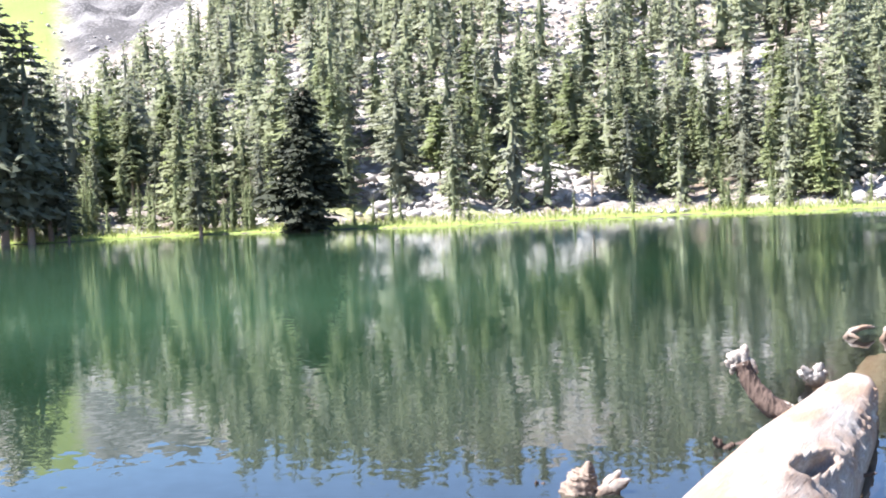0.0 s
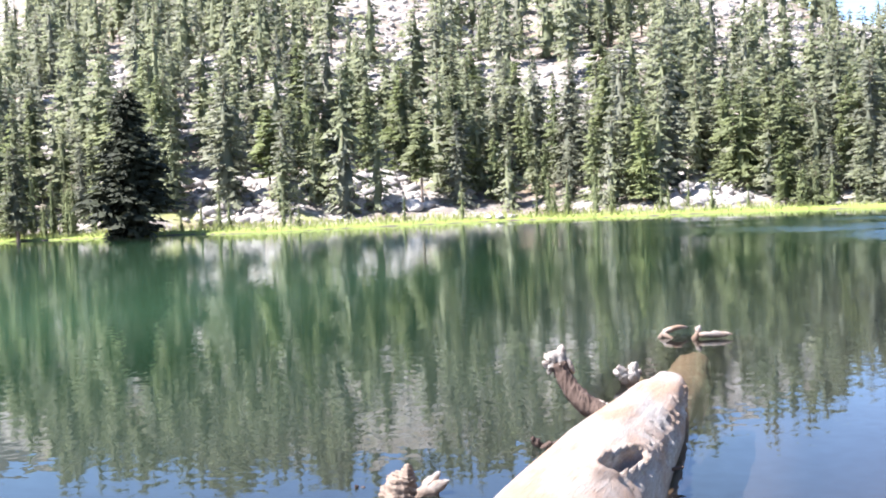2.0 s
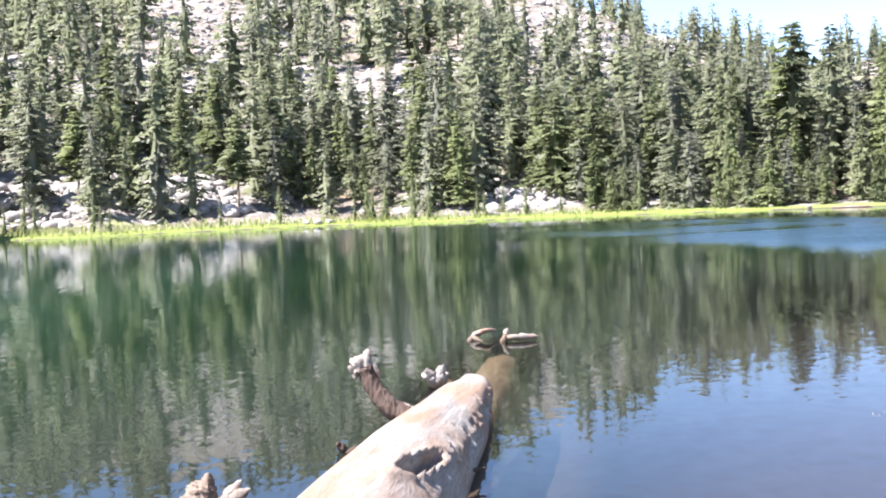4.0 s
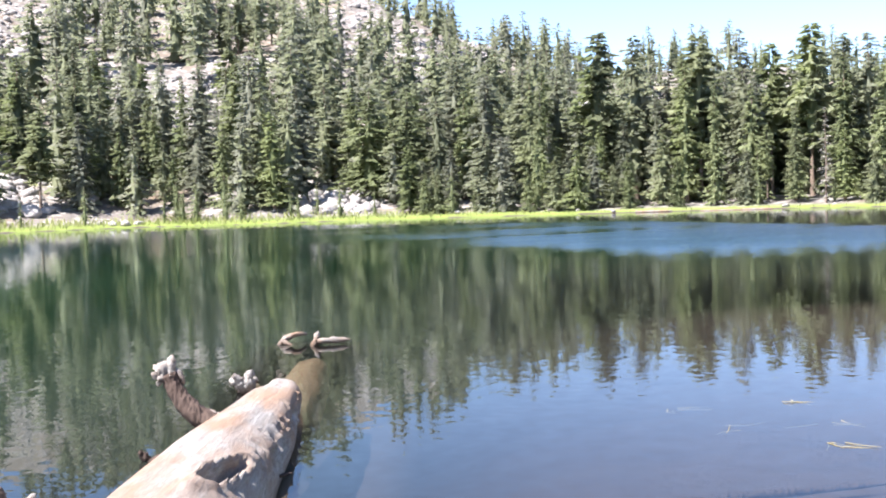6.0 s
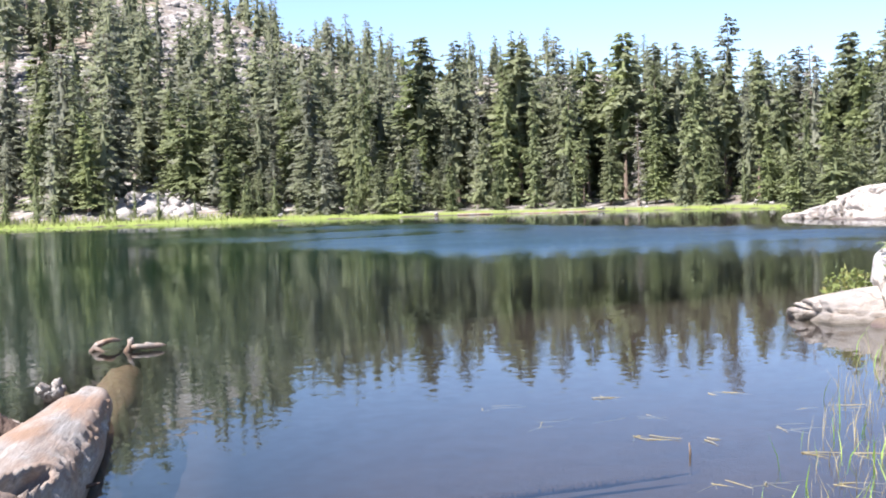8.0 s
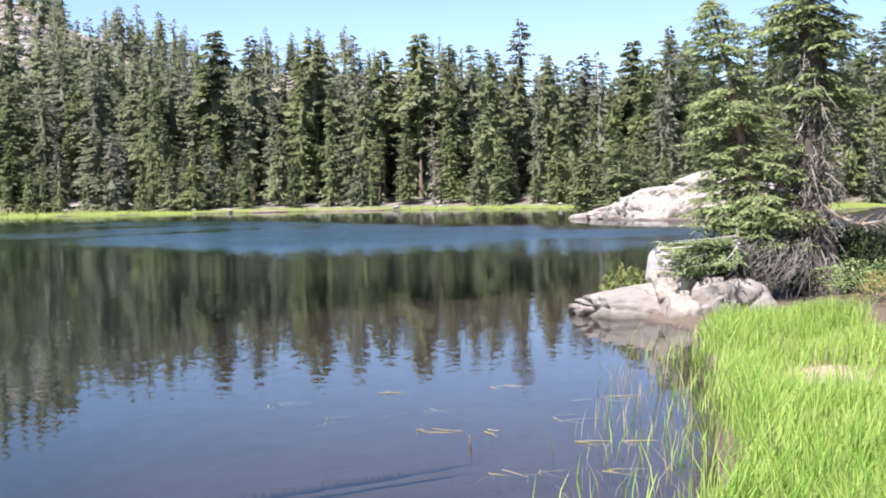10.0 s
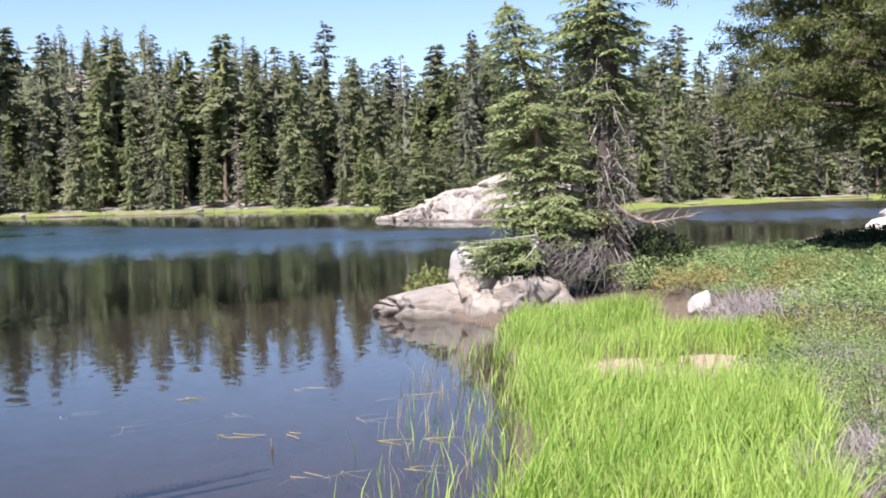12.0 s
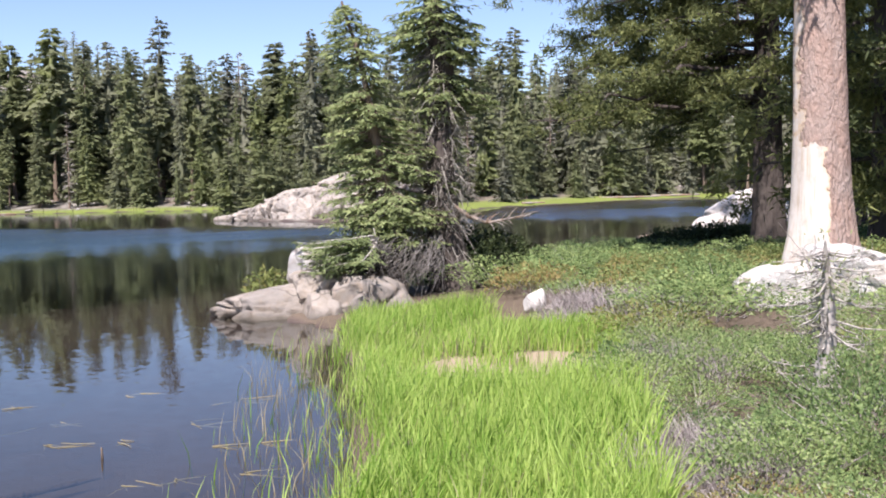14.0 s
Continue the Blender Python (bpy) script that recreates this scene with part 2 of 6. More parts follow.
def water_material():
    m = Mat("lake_water")
    p = m.pos()
    depth = m.attr("depth")
    # gentle swell everywhere, a rougher wind lane across the far half of the lake
    swell = m.noise(p, 0.42, 1.5, 0.45)
    lane = m.attr("wind")
    lane = m.math("MULTIPLY", lane, m.ramp(m.noise(m.pos((0.5, 1.0, 1.0)), 0.09, 4.0, 0.65), (0.34, 0.25), (0.56, 1.0)))
    nrm = m.node("ShaderNodeBump", {"Height": m.math("MULTIPLY", swell, 0.0008), "Strength": 1.0, "Distance": 1.0}).outputs[0]
    chop = m.node("ShaderNodeTexNoise", {"Vector": p, "Scale": 6.5, "Detail": 2.0}).outputs["Color"]
    chop = m.node("ShaderNodeVectorMath", {0: chop, 1: (0.5, 0.5, 0.5)}, operation="SUBTRACT").outputs[0]
    amount = m.math("ADD", 0.036, m.math("MULTIPLY", lane, 0.42))
    amount = m.node("ShaderNodeCombineXYZ", {0: amount, 1: amount, 2: 0.0}).outputs[0]
    chop = m.node("ShaderNodeVectorMath", {0: chop, 1: amount}, operation="MULTIPLY").outputs[0]
    nrm = m.node("ShaderNodeVectorMath", {0: nrm, 1: chop}, operation="ADD").outputs[0]
    # the wavelets' steep sides face the near shore
    steep = m.node("ShaderNodeCombineXYZ", {0: m.math("MULTIPLY", lane, -0.085), 1: m.math("MULTIPLY", lane, -0.125), 2: 0.0}).outputs[0]
    nrm = m.node("ShaderNodeVectorMath", {0: nrm, 1: steep}, operation="ADD").outputs[0]
    nrm = m.node("ShaderNodeVectorMath", {0: nrm}, operation="NORMALIZE").outputs[0]
    gloss = m.node("ShaderNodeBsdfGlossy", {"Color": (0.84, 0.88, 0.91), "Roughness": m.math("ADD", 0.015, m.math("MULTIPLY", lane, 0.20)), "Normal": nrm}).outputs[0]
    clear = m.node("ShaderNodeBsdfTransparent", {"Color": (0.66, 0.66, 0.62)}).outputs[0]
    murk = m.node("ShaderNodeBsdfDiffuse", {"Color": m.mix(m.span(depth, 0.7, 3.0), (0.021, 0.025, 0.020), m.mix(m.span(depth, 3.2, 6.6), (0.008, 0.021, 0.010), (0.027, 0.060, 0.031)))}).outputs[0]
    body = m.node("ShaderNodeMixShader", {0: m.span(depth, 0.15, 1.5, 0.0, 0.95), 1: clear, 2: murk}).outputs[0]
    fres = m.node("ShaderNodeFresnel", {"IOR": 1.33, "Normal": nrm}).outputs[0]
    return m.done(m.node("ShaderNodeMixShader", {0: fres, 1: body, 2: gloss}).outputs[0])


WATER = water_material()

# ---------------------------------------------------------------- mesh helpers
def mesh_from(name, verts, faces, material, smooth=False):
    """verts: (n, 3) array; faces: (k, 3 or 4) array or a list of arrays."""
    me = bpy.data.meshes.new(name)
    groups = faces if isinstance(faces, list) else [faces]
    groups = [np.asarray(g, dtype=np.int32) for g in groups if len(g)]
    loops = np.concatenate([g.ravel() for g in groups])
    sizes = np.concatenate([np.full(len(g), g.shape[1], dtype=np.int32) for g in groups])
    starts = np.concatenate([[0], np.cumsum(sizes)[:-1]]).astype(np.int32)
    verts = np.asarray(verts, dtype=np.float32)
    me.vertices.add(len(verts))
    me.vertices.foreach_set("co", verts.ravel())
    me.loops.add(len(loops))
    me.loops.foreach_set("vertex_index", loops)
    me.polygons.add(len(sizes))
    me.polygons.foreach_set("loop_start", starts)
    me.polygons.foreach_set("loop_total", sizes)
    if smooth:
        me.polygons.foreach_set("use_smooth", np.ones(len(sizes), dtype=bool))
    me.update(calc_edges=True)
    me.validate()
    me.materials.append(material)
    return me


def part(name, me, parent, label=""):
    ob = new(name, me)
    ob.parent = parent
    return tagged(ob, label)


def float_attr(me, name, values):
    a = me.attributes.new(name, "FLOAT", "POINT")
    a.data.foreach_set("value", np.asarray(values, dtype=np.float32))


def smooth01(a, b, v):
    s = np.clip((v - a) / (b - a), 0, 1)
    return s * s * (3 - 2 * s)


def wave_noise(x, y, scale, seed, octaves=4):
    """Smooth pseudo-noise in about -1..1 from rotated sines."""
    rng = np.random.RandomState(seed)
    v, amp, tot = np.zeros_like(x), 1.0, 0.0
    for o in range(octaves):
        for k in range(3):
            a, ph = rng.uniform(0, 6.283, 2)
            fr = scale * 2.03 ** o * rng.uniform(0.8, 1.25)
            v = v + amp * np.sin(fr * (x * math.cos(a) + y * math.sin(a)) + ph + 1.3 * np.sin(0.6 * fr * (y * math.cos(a) - x * math.sin(a)) + ph * 2))
        tot += amp * 1.7
        amp *= 0.55
    return v / tot


# ---------------------------------------------------------------- the plan of the lake
NEAR_SHORE = [(-75, 10), (-40, -6), (-15, -1), (-4, 2.2), (1, 3.2), (4.5, 3.5), (7.1, 4.6), (8.8, 5.6), (10.7, 6.8), (13.2, 8.6), (14.9, 9.8),
              (15.9, 11.6), (17.2, 13.0), (19.0, 12.9), (21.5, 12.2), (24.5, 11.6), (28, 11.6), (33, 12.2), (38, 13.4), (42, 14.5), (55, 15), (75, 14)]
FAR_SHORE = [(100, 18), (117, 27), (118, 34), (108, 39), (94.5, 40), (85, 42), (78, 40), (67, 36.5), (60, 36.5), (57.5, 39.5), (58.2, 44.5),
             (62.5, 51), (72, 54), (84, 66), (84.3, 70), (83, 76), (78, 86), (72, 91), (65, 96), (58.5, 101), (52, 106), (41, 111.5), (36, 111),
             (31.5, 114), (25, 120), (15, 118.5), (8, 118), (1, 114.5), (-4.0, 115), (-8.7, 122.5), (-15, 120), (-20, 124), (-29, 126.5), (-36, 124), (-39, 116),
             (-46, 119), (-62, 112), (-82, 90), (-92, 50)]
LAKE = np.array(NEAR_SHORE + FAR_SHORE, dtype=float)


def shore_distance(x, y):
    """Metres inland from the water's edge; negative over the water."""
    best = np.full(x.shape, 1e9)
    inside = np.zeros(x.shape, dtype=bool)
    for (ax, ay), (bx, by) in zip(LAKE, np.roll(LAKE, -1, axis=0)):
        dx, dy = bx - ax, by - ay
        s = np.clip(((x - ax) * dx + (y - ay) * dy) / (dx * dx + dy * dy), 0, 1)
        best = np.minimum(best, np.hypot(x - ax - s * dx, y - ay - s * dy))
        if ay != by:
            inside ^= ((ay > y) != (by > y)) & (x < ax + (y - ay) * dx / dy)
    return np.where(inside, -best, best)


# skyline of the slopes round the lake: compass angle, rise per metre at the ridge, ridge distance
RIDGE_AZ = [-180, -120, -60, -40, -22, -17, -14, -11, -6, 2, 12, 18, 22, 27, 33, 42, 50, 60, 66, 76, 90, 130, 180]
RIDGE_UP = [0.10, 0.10, 0.17, 0.17, 0.115, 0.112, 0.135, 0.180, 0.19, 0.205, 0.200, 0.185, 0.165, 0.13, 0.088, 0.092, 0.058, 0.050, 0.072, 0.050, 0.055, 0.09, 0.10]
RIDGE_R = [300, 300, 320, 320, 330, 340, 335, 330, 300, 290, 290, 290, 285, 280, 275, 270, 260, 250, 250, 240, 240, 280, 300]


def far_weight(x, y):
    r = np.hypot(x, y)
    return np.maximum(smooth01(44, 60, r), smooth01(-5, -25, y) * smooth01(18, 40, r))


def ground_height(x, y):
    x, y = np.asarray(x, dtype=float), np.asarray(y, dtype=float)
    r, az = np.hypot(x, y), np.degrees(np.arctan2(x, y))
    sd = shore_distance(x, y)
    up, rr = np.interp(az, RIDGE_AZ, RIDGE_UP), np.interp(az, RIDGE_AZ, RIDGE_R)
    w = far_weight(x, y)
    inland = np.maximum(sd, 0)
    # lake bed: a shallow shelf, then steeper
    d = np.maximum(-sd, 0)
    steep = np.interp(az, [-20, -6, 4, 14, 38, 60], [1.0, 0.95, 0.75, 0.52, 0.42, 0.4])
    bed = -(0.04 + steep * (0.13 * d + 0.006 * d * d))
    # the shelf drops off faster along the fallen log
    bed = bed * (1 + 1.6 * np.exp(-((az - 19) / 9.0) ** 2) * np.exp(-(d / 9.0) ** 2))
    bed = np.maximum(bed, -7 * steep) + 0.05 * wave_noise(x, y, 0.9, 5)
    # near bank: a low grassy lip, then a gentle rise
    near = 0.05 + 0.07 * np.minimum(inland, 9) + 0.03 * np.maximum(inland - 9, 0) + 0.05 * wave_noise(x, y, 0.8, 7) * np.minimum(inland, 1)
    # far shore: a meadow strip, then the slope to the ridge
    flat = np.interp(az, [-60, -25, 0, 20, 35, 45, 70, 110], [6, 6, 9, 10, 16, 24, 22, 15])
    s = np.clip((inland - flat) / np.maximum(rr - 128 - flat, 30), 0, 1.0)
    ridge = up * rr
    hill = ridge * (s ** 1.08) + 2.4 * wave_noise(x, y, 0.035, 11) * np.minimum(s * 6, 1) + 0.9 * wave_noise(x, y, 0.16, 12) * np.minimum(s * 6, 1)
    hill = hill + 0.10 + 0.075 * np.minimum(inland, 14) + 0.07 * wave_noise(x, y, 0.4, 13) * np.minimum(inland / 3, 1)
    back = smooth01(rr + 40, rr + 900, r)
    hill = hill * (1 - 0.75 * back)
    # a higher crag and alp far beyond the left shore
    crag = 62 * np.exp(-((az + 20) / 9.0) ** 2) * smooth01(300, 520, r) * (1 - 0.6 * smooth01(560, 1500, r))
    ledges = np.abs(wave_noise(x, y, 0.045, 14, 5)) * 9 + np.abs(wave_noise(x, y, 0.16, 15, 3)) * 3.5
    crag = crag + ledges * smooth01(330, 400, r) * smooth01(-17.6, -16.2, az) * (1 - smooth01(-9, -6, az))
    return np.where(sd > 0, near * (1 - w) + (hill + crag) * w, bed)


def ground_z(x, y):
    return float(ground_height(np.array([x]), np.array([y]))[0])


# bare sandy patches in the grass: centre, half length, half width
BARE = [(11.6, 6.2, 0.85, 0.60), (11.5, 4.7, 1.2, 0.82), (12.4, 5.5, 0.48, 0.48)]


# ---------------------------------------------------------------- ground and water
def polar_grid(radii, angles):
    a, r = np.meshgrid(np.radians(angles), radii)
    x, y = r * np.sin(a), r * np.cos(a)
    nr, na = x.shape
    i, j = np.meshgrid(np.arange(nr - 1), np.arange(na), indexing="ij")
    k = (j + 1) % na
    quads = np.stack([i * na + j, i * na + k, (i + 1) * na + k, (i + 1) * na + j], axis=-1).reshape(-1, 4)
    return x.ravel(), y.ravel(), quads


ANGLES = np.concatenate([np.arange(-180, -32, 4.0), np.arange(-32, 96, 0.45), np.arange(96, 179, 4.0)])
RADII = np.concatenate([[0.02], np.geomspace(1.0, 60, 92), np.arange(62, 100, 1.6), np.arange(100, 136, 0.9), np.arange(136, 350, 2.6), np.arange(352, 560, 4.5), np.geomspace(562, 3500, 20)])

gx, gy, gq = polar_grid(RADII, ANGLES)
gz = ground_height(gx, gy)
ground_mesh = mesh_from("ground", np.column_stack([gx, gy, gz]), gq, GROUND, True)
float_attr(ground_mesh, "shore", shore_distance(gx, gy))
float_attr(ground_mesh, "far", far_weight(gx, gy))
float_attr(ground_mesh, "alp", smooth01(1.0, 0.5, np.abs(np.degrees(np.arctan2(gx, gy)) + 18.8 + 0.4 * wave_noise(gx, gy, 0.03, 23)) / 1.7) * smooth01(300, 360, np.hypot(gx, gy) + 8 * wave_noise(gx, gy, 0.05, 22)))
az_ground, r_ground = np.degrees(np.arctan2(gx, gy)), np.hypot(gx, gy)
float_attr(ground_mesh, "crag", smooth01(-17.7, -16.9, az_ground + 0.3 * wave_noise(gx, gy, 0.05, 24)) * smooth01(-4, -8, az_ground) * smooth01(318, 350, r_ground))
sandy = np.zeros_like(gx)
for ex, ey, ew, eh in BARE:
    u, v = (gx - ex) * math.cos(0.5) + (gy - ey) * math.sin(0.5), -(gx - ex) * math.sin(0.5) + (gy - ey) * math.cos(0.5)
    sandy = np.maximum(sandy, smooth01(2.0, 0.8, (u / ew) ** 2 + (v / eh) ** 2))
float_attr(ground_mesh, "sand", sandy)
# the point across the inlet is bare rock down to the water
float_attr(ground_mesh, "rocky", smooth01(49.0, 50.2, az_ground) * smooth01(63.0, 60.0, az_ground) * smooth01(92, 86, r_ground) + 0.20 * smooth01(28.0, 34.0, az_ground) * smooth01(56.0, 50.0, az_ground))
ground = tagged(new("ground", ground_mesh), "rocky forested lake basin with meadow shore and silty bed", "ground", kind="structure")

wx, wy, wq = polar_grid(np.concatenate([[0.5], np.geomspace(1.5, 136, 150)]), ANGLES)
wsd = shore_distance(wx, wy)
wq = wq[(wsd[wq] < 0.9).any(axis=1)]
used, inverse = np.unique(wq.ravel(), return_inverse=True)
wx, wy, wsd, wq = wx[used], wy[used], wsd[used], inverse.reshape(-1, 4)
water_mesh = mesh_from("water", np.column_stack([wx, wy, np.zeros_like(wx)]), wq, WATER, True)
sunk = np.zeros_like(wx)
for sx0, sy0, sx1, sy1 in [(3.6, 11.7, 6.1, 17.0)]:
    k = np.clip(((wx - sx0) * (sx1 - sx0) + (wy - sy0) * (sy1 - sy0)) / ((sx1 - sx0) ** 2 + (sy1 - sy0) ** 2), 0, 1)
    sunk = np.maximum(sunk, 1 - smooth01(0.3, 1.1, np.hypot(wx - sx0 - k * (sx1 - sx0), wy - sy0 - k * (sy1 - sy0))))
# depth of clear water over the bed or over sunken wood
float_attr(water_mesh, "depth", np.maximum(-ground_height(wx, wy), 0) * (1 - 0.85 * sunk))
waz, wr = np.degrees(np.arctan2(wx, wy)), np.hypot(wx, wy)
ripple = 3 * wave_noise(wx, wy, 0.08, 21)
lane_near = np.interp(waz, [18, 24, 30, 36, 60, 62, 65], [68, 61, 52, 45, 44, 50, 64])
lane_far = np.interp(waz, [20, 24, 36, 40, 46, 60, 63, 66], [100, 93, 85, 74, 66, 60, 70, 112])
lane = smooth01(-13, 8, wr + 1.6 * ripple - lane_near) * smooth01(3, -3, wr + 0.5 * ripple - lane_far) * smooth01(8, 38, waz)
float_attr(water_mesh, "wind", lane)
water = tagged(new("water", water_mesh), "calm clear green lake water mirroring the forest", "water", kind="structure")

# ---------------------------------------------------------------- conifers
def tube(points, radii, sides=7):
    """A tapered tube through the points: verts and quads."""
    points, radii = np.asarray(points, dtype=float), np.asarray(radii, dtype=float)
    t = np.gradient(points, axis=0)
    t /= np.linalg.norm(t, axis=1)[:, None] + 1e-9
    ref = np.where(np.abs(t[:, 2:3]) > 0.9, np.array([[1.0, 0, 0]]), np.array([[0, 0, 1.0]]))
    u = np.cross(ref, t)
    u /= np.linalg.norm(u, axis=1)[:, None] + 1e-9
    v = np.cross(t, u)
    a = np.arange(sides) * 2 * math.pi / sides
    ring = u[:, None] * np.cos(a)[None, :, None] + v[:, None] * np.sin(a)[None, :, None]
    verts = (points[:, None] + ring * radii[:, None, None]).reshape(-1, 3)
    n = len(points)
    i, j = np.meshgrid(np.arange(n - 1), np.arange(sides), indexing="ij")
    k = (j + 1) % sides
    quads = np.stack([i * sides + j, i * sides + k, (i + 1) * sides + k, (i + 1) * sides + j], axis=-1).reshape(-1, 4)
    return verts, quads


def join(pieces):
    """Join (verts, quads) pieces into one."""
    vs, fs, n = [], [], 0
    for v, f in pieces:
        vs.append(v)
        fs.append(np.asarray(f) + n)
        n += len(v)
    return np.concatenate(vs), np.concatenate(fs)


def sprays(rng, base, direction, length, width, tilt=0.7, three=False):
    """Diamond-shaped needle sprays from base points along directions: verts and quads."""
    n = len(base)
    direction = direction / (np.linalg.norm(direction, axis=1)[:, None] + 1e-9)
    up = np.array([[0, 0, 1.0]]) + rng.normal(0, tilt, (n, 3))
    side = np.cross(direction, up)
    side /= np.linalg.norm(side, axis=1)[:, None] + 1e-9
    mid = base + direction * (length * rng.uniform(0.35, 0.6, n))[:, None]
    tip = base + direction * length[:, None]
    tip[:, 2] -= 0.12 * length
    w = (side.T * width * 0.5).T
    if three:
        verts = np.stack([base + w, tip, base - w], axis=1).reshape(-1, 3)
        return verts, np.arange(3 * n).reshape(n, 3)
    verts = np.stack([base, mid + w, tip, mid - w], axis=1).reshape(-1, 3)
    return verts, np.arange(4 * n).reshape(n, 4)


def split(quads):
    """Quads as triangles."""
    return np.concatenate([quads[:, [0, 1, 2]], quads[:, [0, 2, 3]]])


def crown_shading(rng, verts, tris, hub, outward=0.6, lift=0.65):
    """Turn spray faces outward and give each a normal between its own and the crown's."""
    tri = verts[tris]
    own = np.cross(tri[:, 1] - tri[:, 0], tri[:, 2] - tri[:, 0])
    own /= np.linalg.norm(own, axis=1)[:, None] + 1e-12
    out = tri.mean(axis=1) - hub
    out[:, 2] = lift * np.linalg.norm(out[:, :2], axis=1) + 0.02
    out /= np.linalg.norm(out, axis=1)[:, None] + 1e-12
    turned = np.sum(own * out, axis=1) < 0
    own[turned] *= -1
    tris = np.where(turned[:, None], tris[:, [0, 2, 1]], tris)
    mixed = out * outward + own * 0.6
    mixed /= np.linalg.norm(mixed, axis=1)[:, None]
    normals = np.zeros_like(verts)
    normals[tris.ravel()] = np.repeat(mixed, 3, axis=0)
    return tris, normals


def conifer_arrays(seed, height, radius, whorls, per, count, bare=0.03, droop=0.35, power=0.8, gaps=0.14, fat=0.6, lean=0.0, heart=0.3, coarse=1.0):
    rng = np.random.RandomState(seed)
    nb = whorls * per
    u = np.clip(bare + (1 - bare) * (np.repeat(np.arange(whorls), per) + rng.uniform(0, 1, nb)) / whorls, 0, 0.995)
    # uneven silhouette: slow swells in reach with height and compass angle
    ang = rng.uniform(0, 2 * math.pi, nb)
    swell = 1 + 0.22 * np.sin(u * rng.uniform(14, 24) + rng.uniform(0, 6)) + 0.18 * np.sin(ang * 2 + rng.uniform(0, 6) + u * 7)
    reach = radius * ((1 - u) ** power * (0.55 + 0.6 * rng.uniform(0, 1, nb)) * swell + 0.035)
    reach *= np.minimum(1, 0.6 + (u - bare) * 6)
    keep = rng.uniform(0, 1, nb) > gaps
    u, ang, reach = u[keep], ang[keep], reach[keep]
    nb = len(u)
    s = np.tile(np.linspace(0.2, 0.97, count), nb) + rng.uniform(-0.08, 0.08, nb * count)
    U, A, L = np.repeat(u, count), np.repeat(ang, count), np.repeat(reach, count)
    out = np.column_stack([np.cos(A), np.sin(A), np.zeros_like(A)])
    drop = np.repeat(droop * rng.uniform(0.5, 1.4, nb) * (1.05 - 0.9 * u), count)
    base = out * (L * s)[:, None]
    base[:, 2] = height * U - drop * L * s + 0.25 * drop * L * s * s
    base[:, 0] += lean * height * U * U
    turn = A + rng.choice([-1, 1], nb * count) * rng.uniform(0.1, 1.15, nb * count)
    d = np.column_stack([np.cos(turn), np.sin(turn), -0.35 * drop - 0.1 + rng.normal(0, 0.18, nb * count)])
    length = (L * (0.27 - 0.12 * s) + 0.0125 * height) * rng.uniform(0.65, 1.35, nb * count) * coarse
    crown = sprays(rng, base, d, length, length * fat * rng.uniform(0.8, 1.3, nb * count), three=True)
    # a core added to block light through the crown, for inner twigs and needles
    rings, sides = (9, 8) if count > 4 else (6, 6)
    cu = np.linspace(bare + 0.03, 0.84, rings)
    core_r = heart * radius * (1 - cu / 0.86) ** max(power, 0.5) * np.minimum(1, 0.5 + (cu - bare) * 5)
    core = tube(np.column_stack([lean * height * cu * cu, 0 * cu, height * cu]), core_r, sides)
    hub = np.repeat(np.column_stack([lean * height * cu * cu, 0 * cu, height * cu]), sides, axis=0)
    core_v = hub + (core[0] - hub) * rng.uniform(0.2, 1.5, (len(hub), 1))
    core_v[:, 2] -= rng.uniform(0, 0.03, len(hub)) * height
    crown = join([crown, (core_v, split(core[1]))])
    mid = crown[0][crown[1]].mean(axis=1)
    tris, normals = crown_shading(rng, crown[0], crown[1], np.column_stack([lean * height * (np.clip(mid[:, 2], 0, None) / height) ** 2, 0 * mid[:, 0], 0 * mid[:, 0]]))
    crown = (crown[0], tris, normals)
    zz = np.linspace(-0.4, height * 0.97, 7 if count > 5 else 4)
    bend = np.column_stack([lean * height * (np.clip(zz, 0, None) / height) ** 2 + 0.006 * height * np.sin(zz * 0.7 + seed), 0.006 * height * np.cos(zz * 0.5 + seed), zz])
    rad = 0.0145 * height * (1 - zz / height * 0.93) + 0.008
    rad[0] *= 1.4
    trunk = tube(bend, rad, 7 if count > 5 else 4)
    return trunk, crown


def shaded_mesh(name, verts, tris, normals, material):
    me = mesh_from(name, verts, tris, material, True)
    layer = me.attributes.new("custom_normal", "FLOAT_VECTOR", "POINT")
    layer.data.foreach_set("vector", np.asarray(normals, dtype=np.float32).ravel())
    return me


def conifer(name, label, seed, height, radius, whorls, per, count, needles=NEEDLE, bark=BARK, category="tree", **kw):
    trunk, crown = conifer_arrays(seed, height, radius, whorls, per, count, **kw)
    top = new(name)
    part("trunk", mesh_from("trunk", *trunk, bark, True), top)
    part("crown", shaded_mesh("crown", *crown, needles), top)
    return tagged(top, label, category)


def placed(x, y, turn=0.0, scale=1.0, tall=1.0, sink=0.05):
    return Matrix.LocRotScale((x, y, ground_z(x, y) - sink), Euler((0, 0, turn)), (scale, scale, scale * tall))


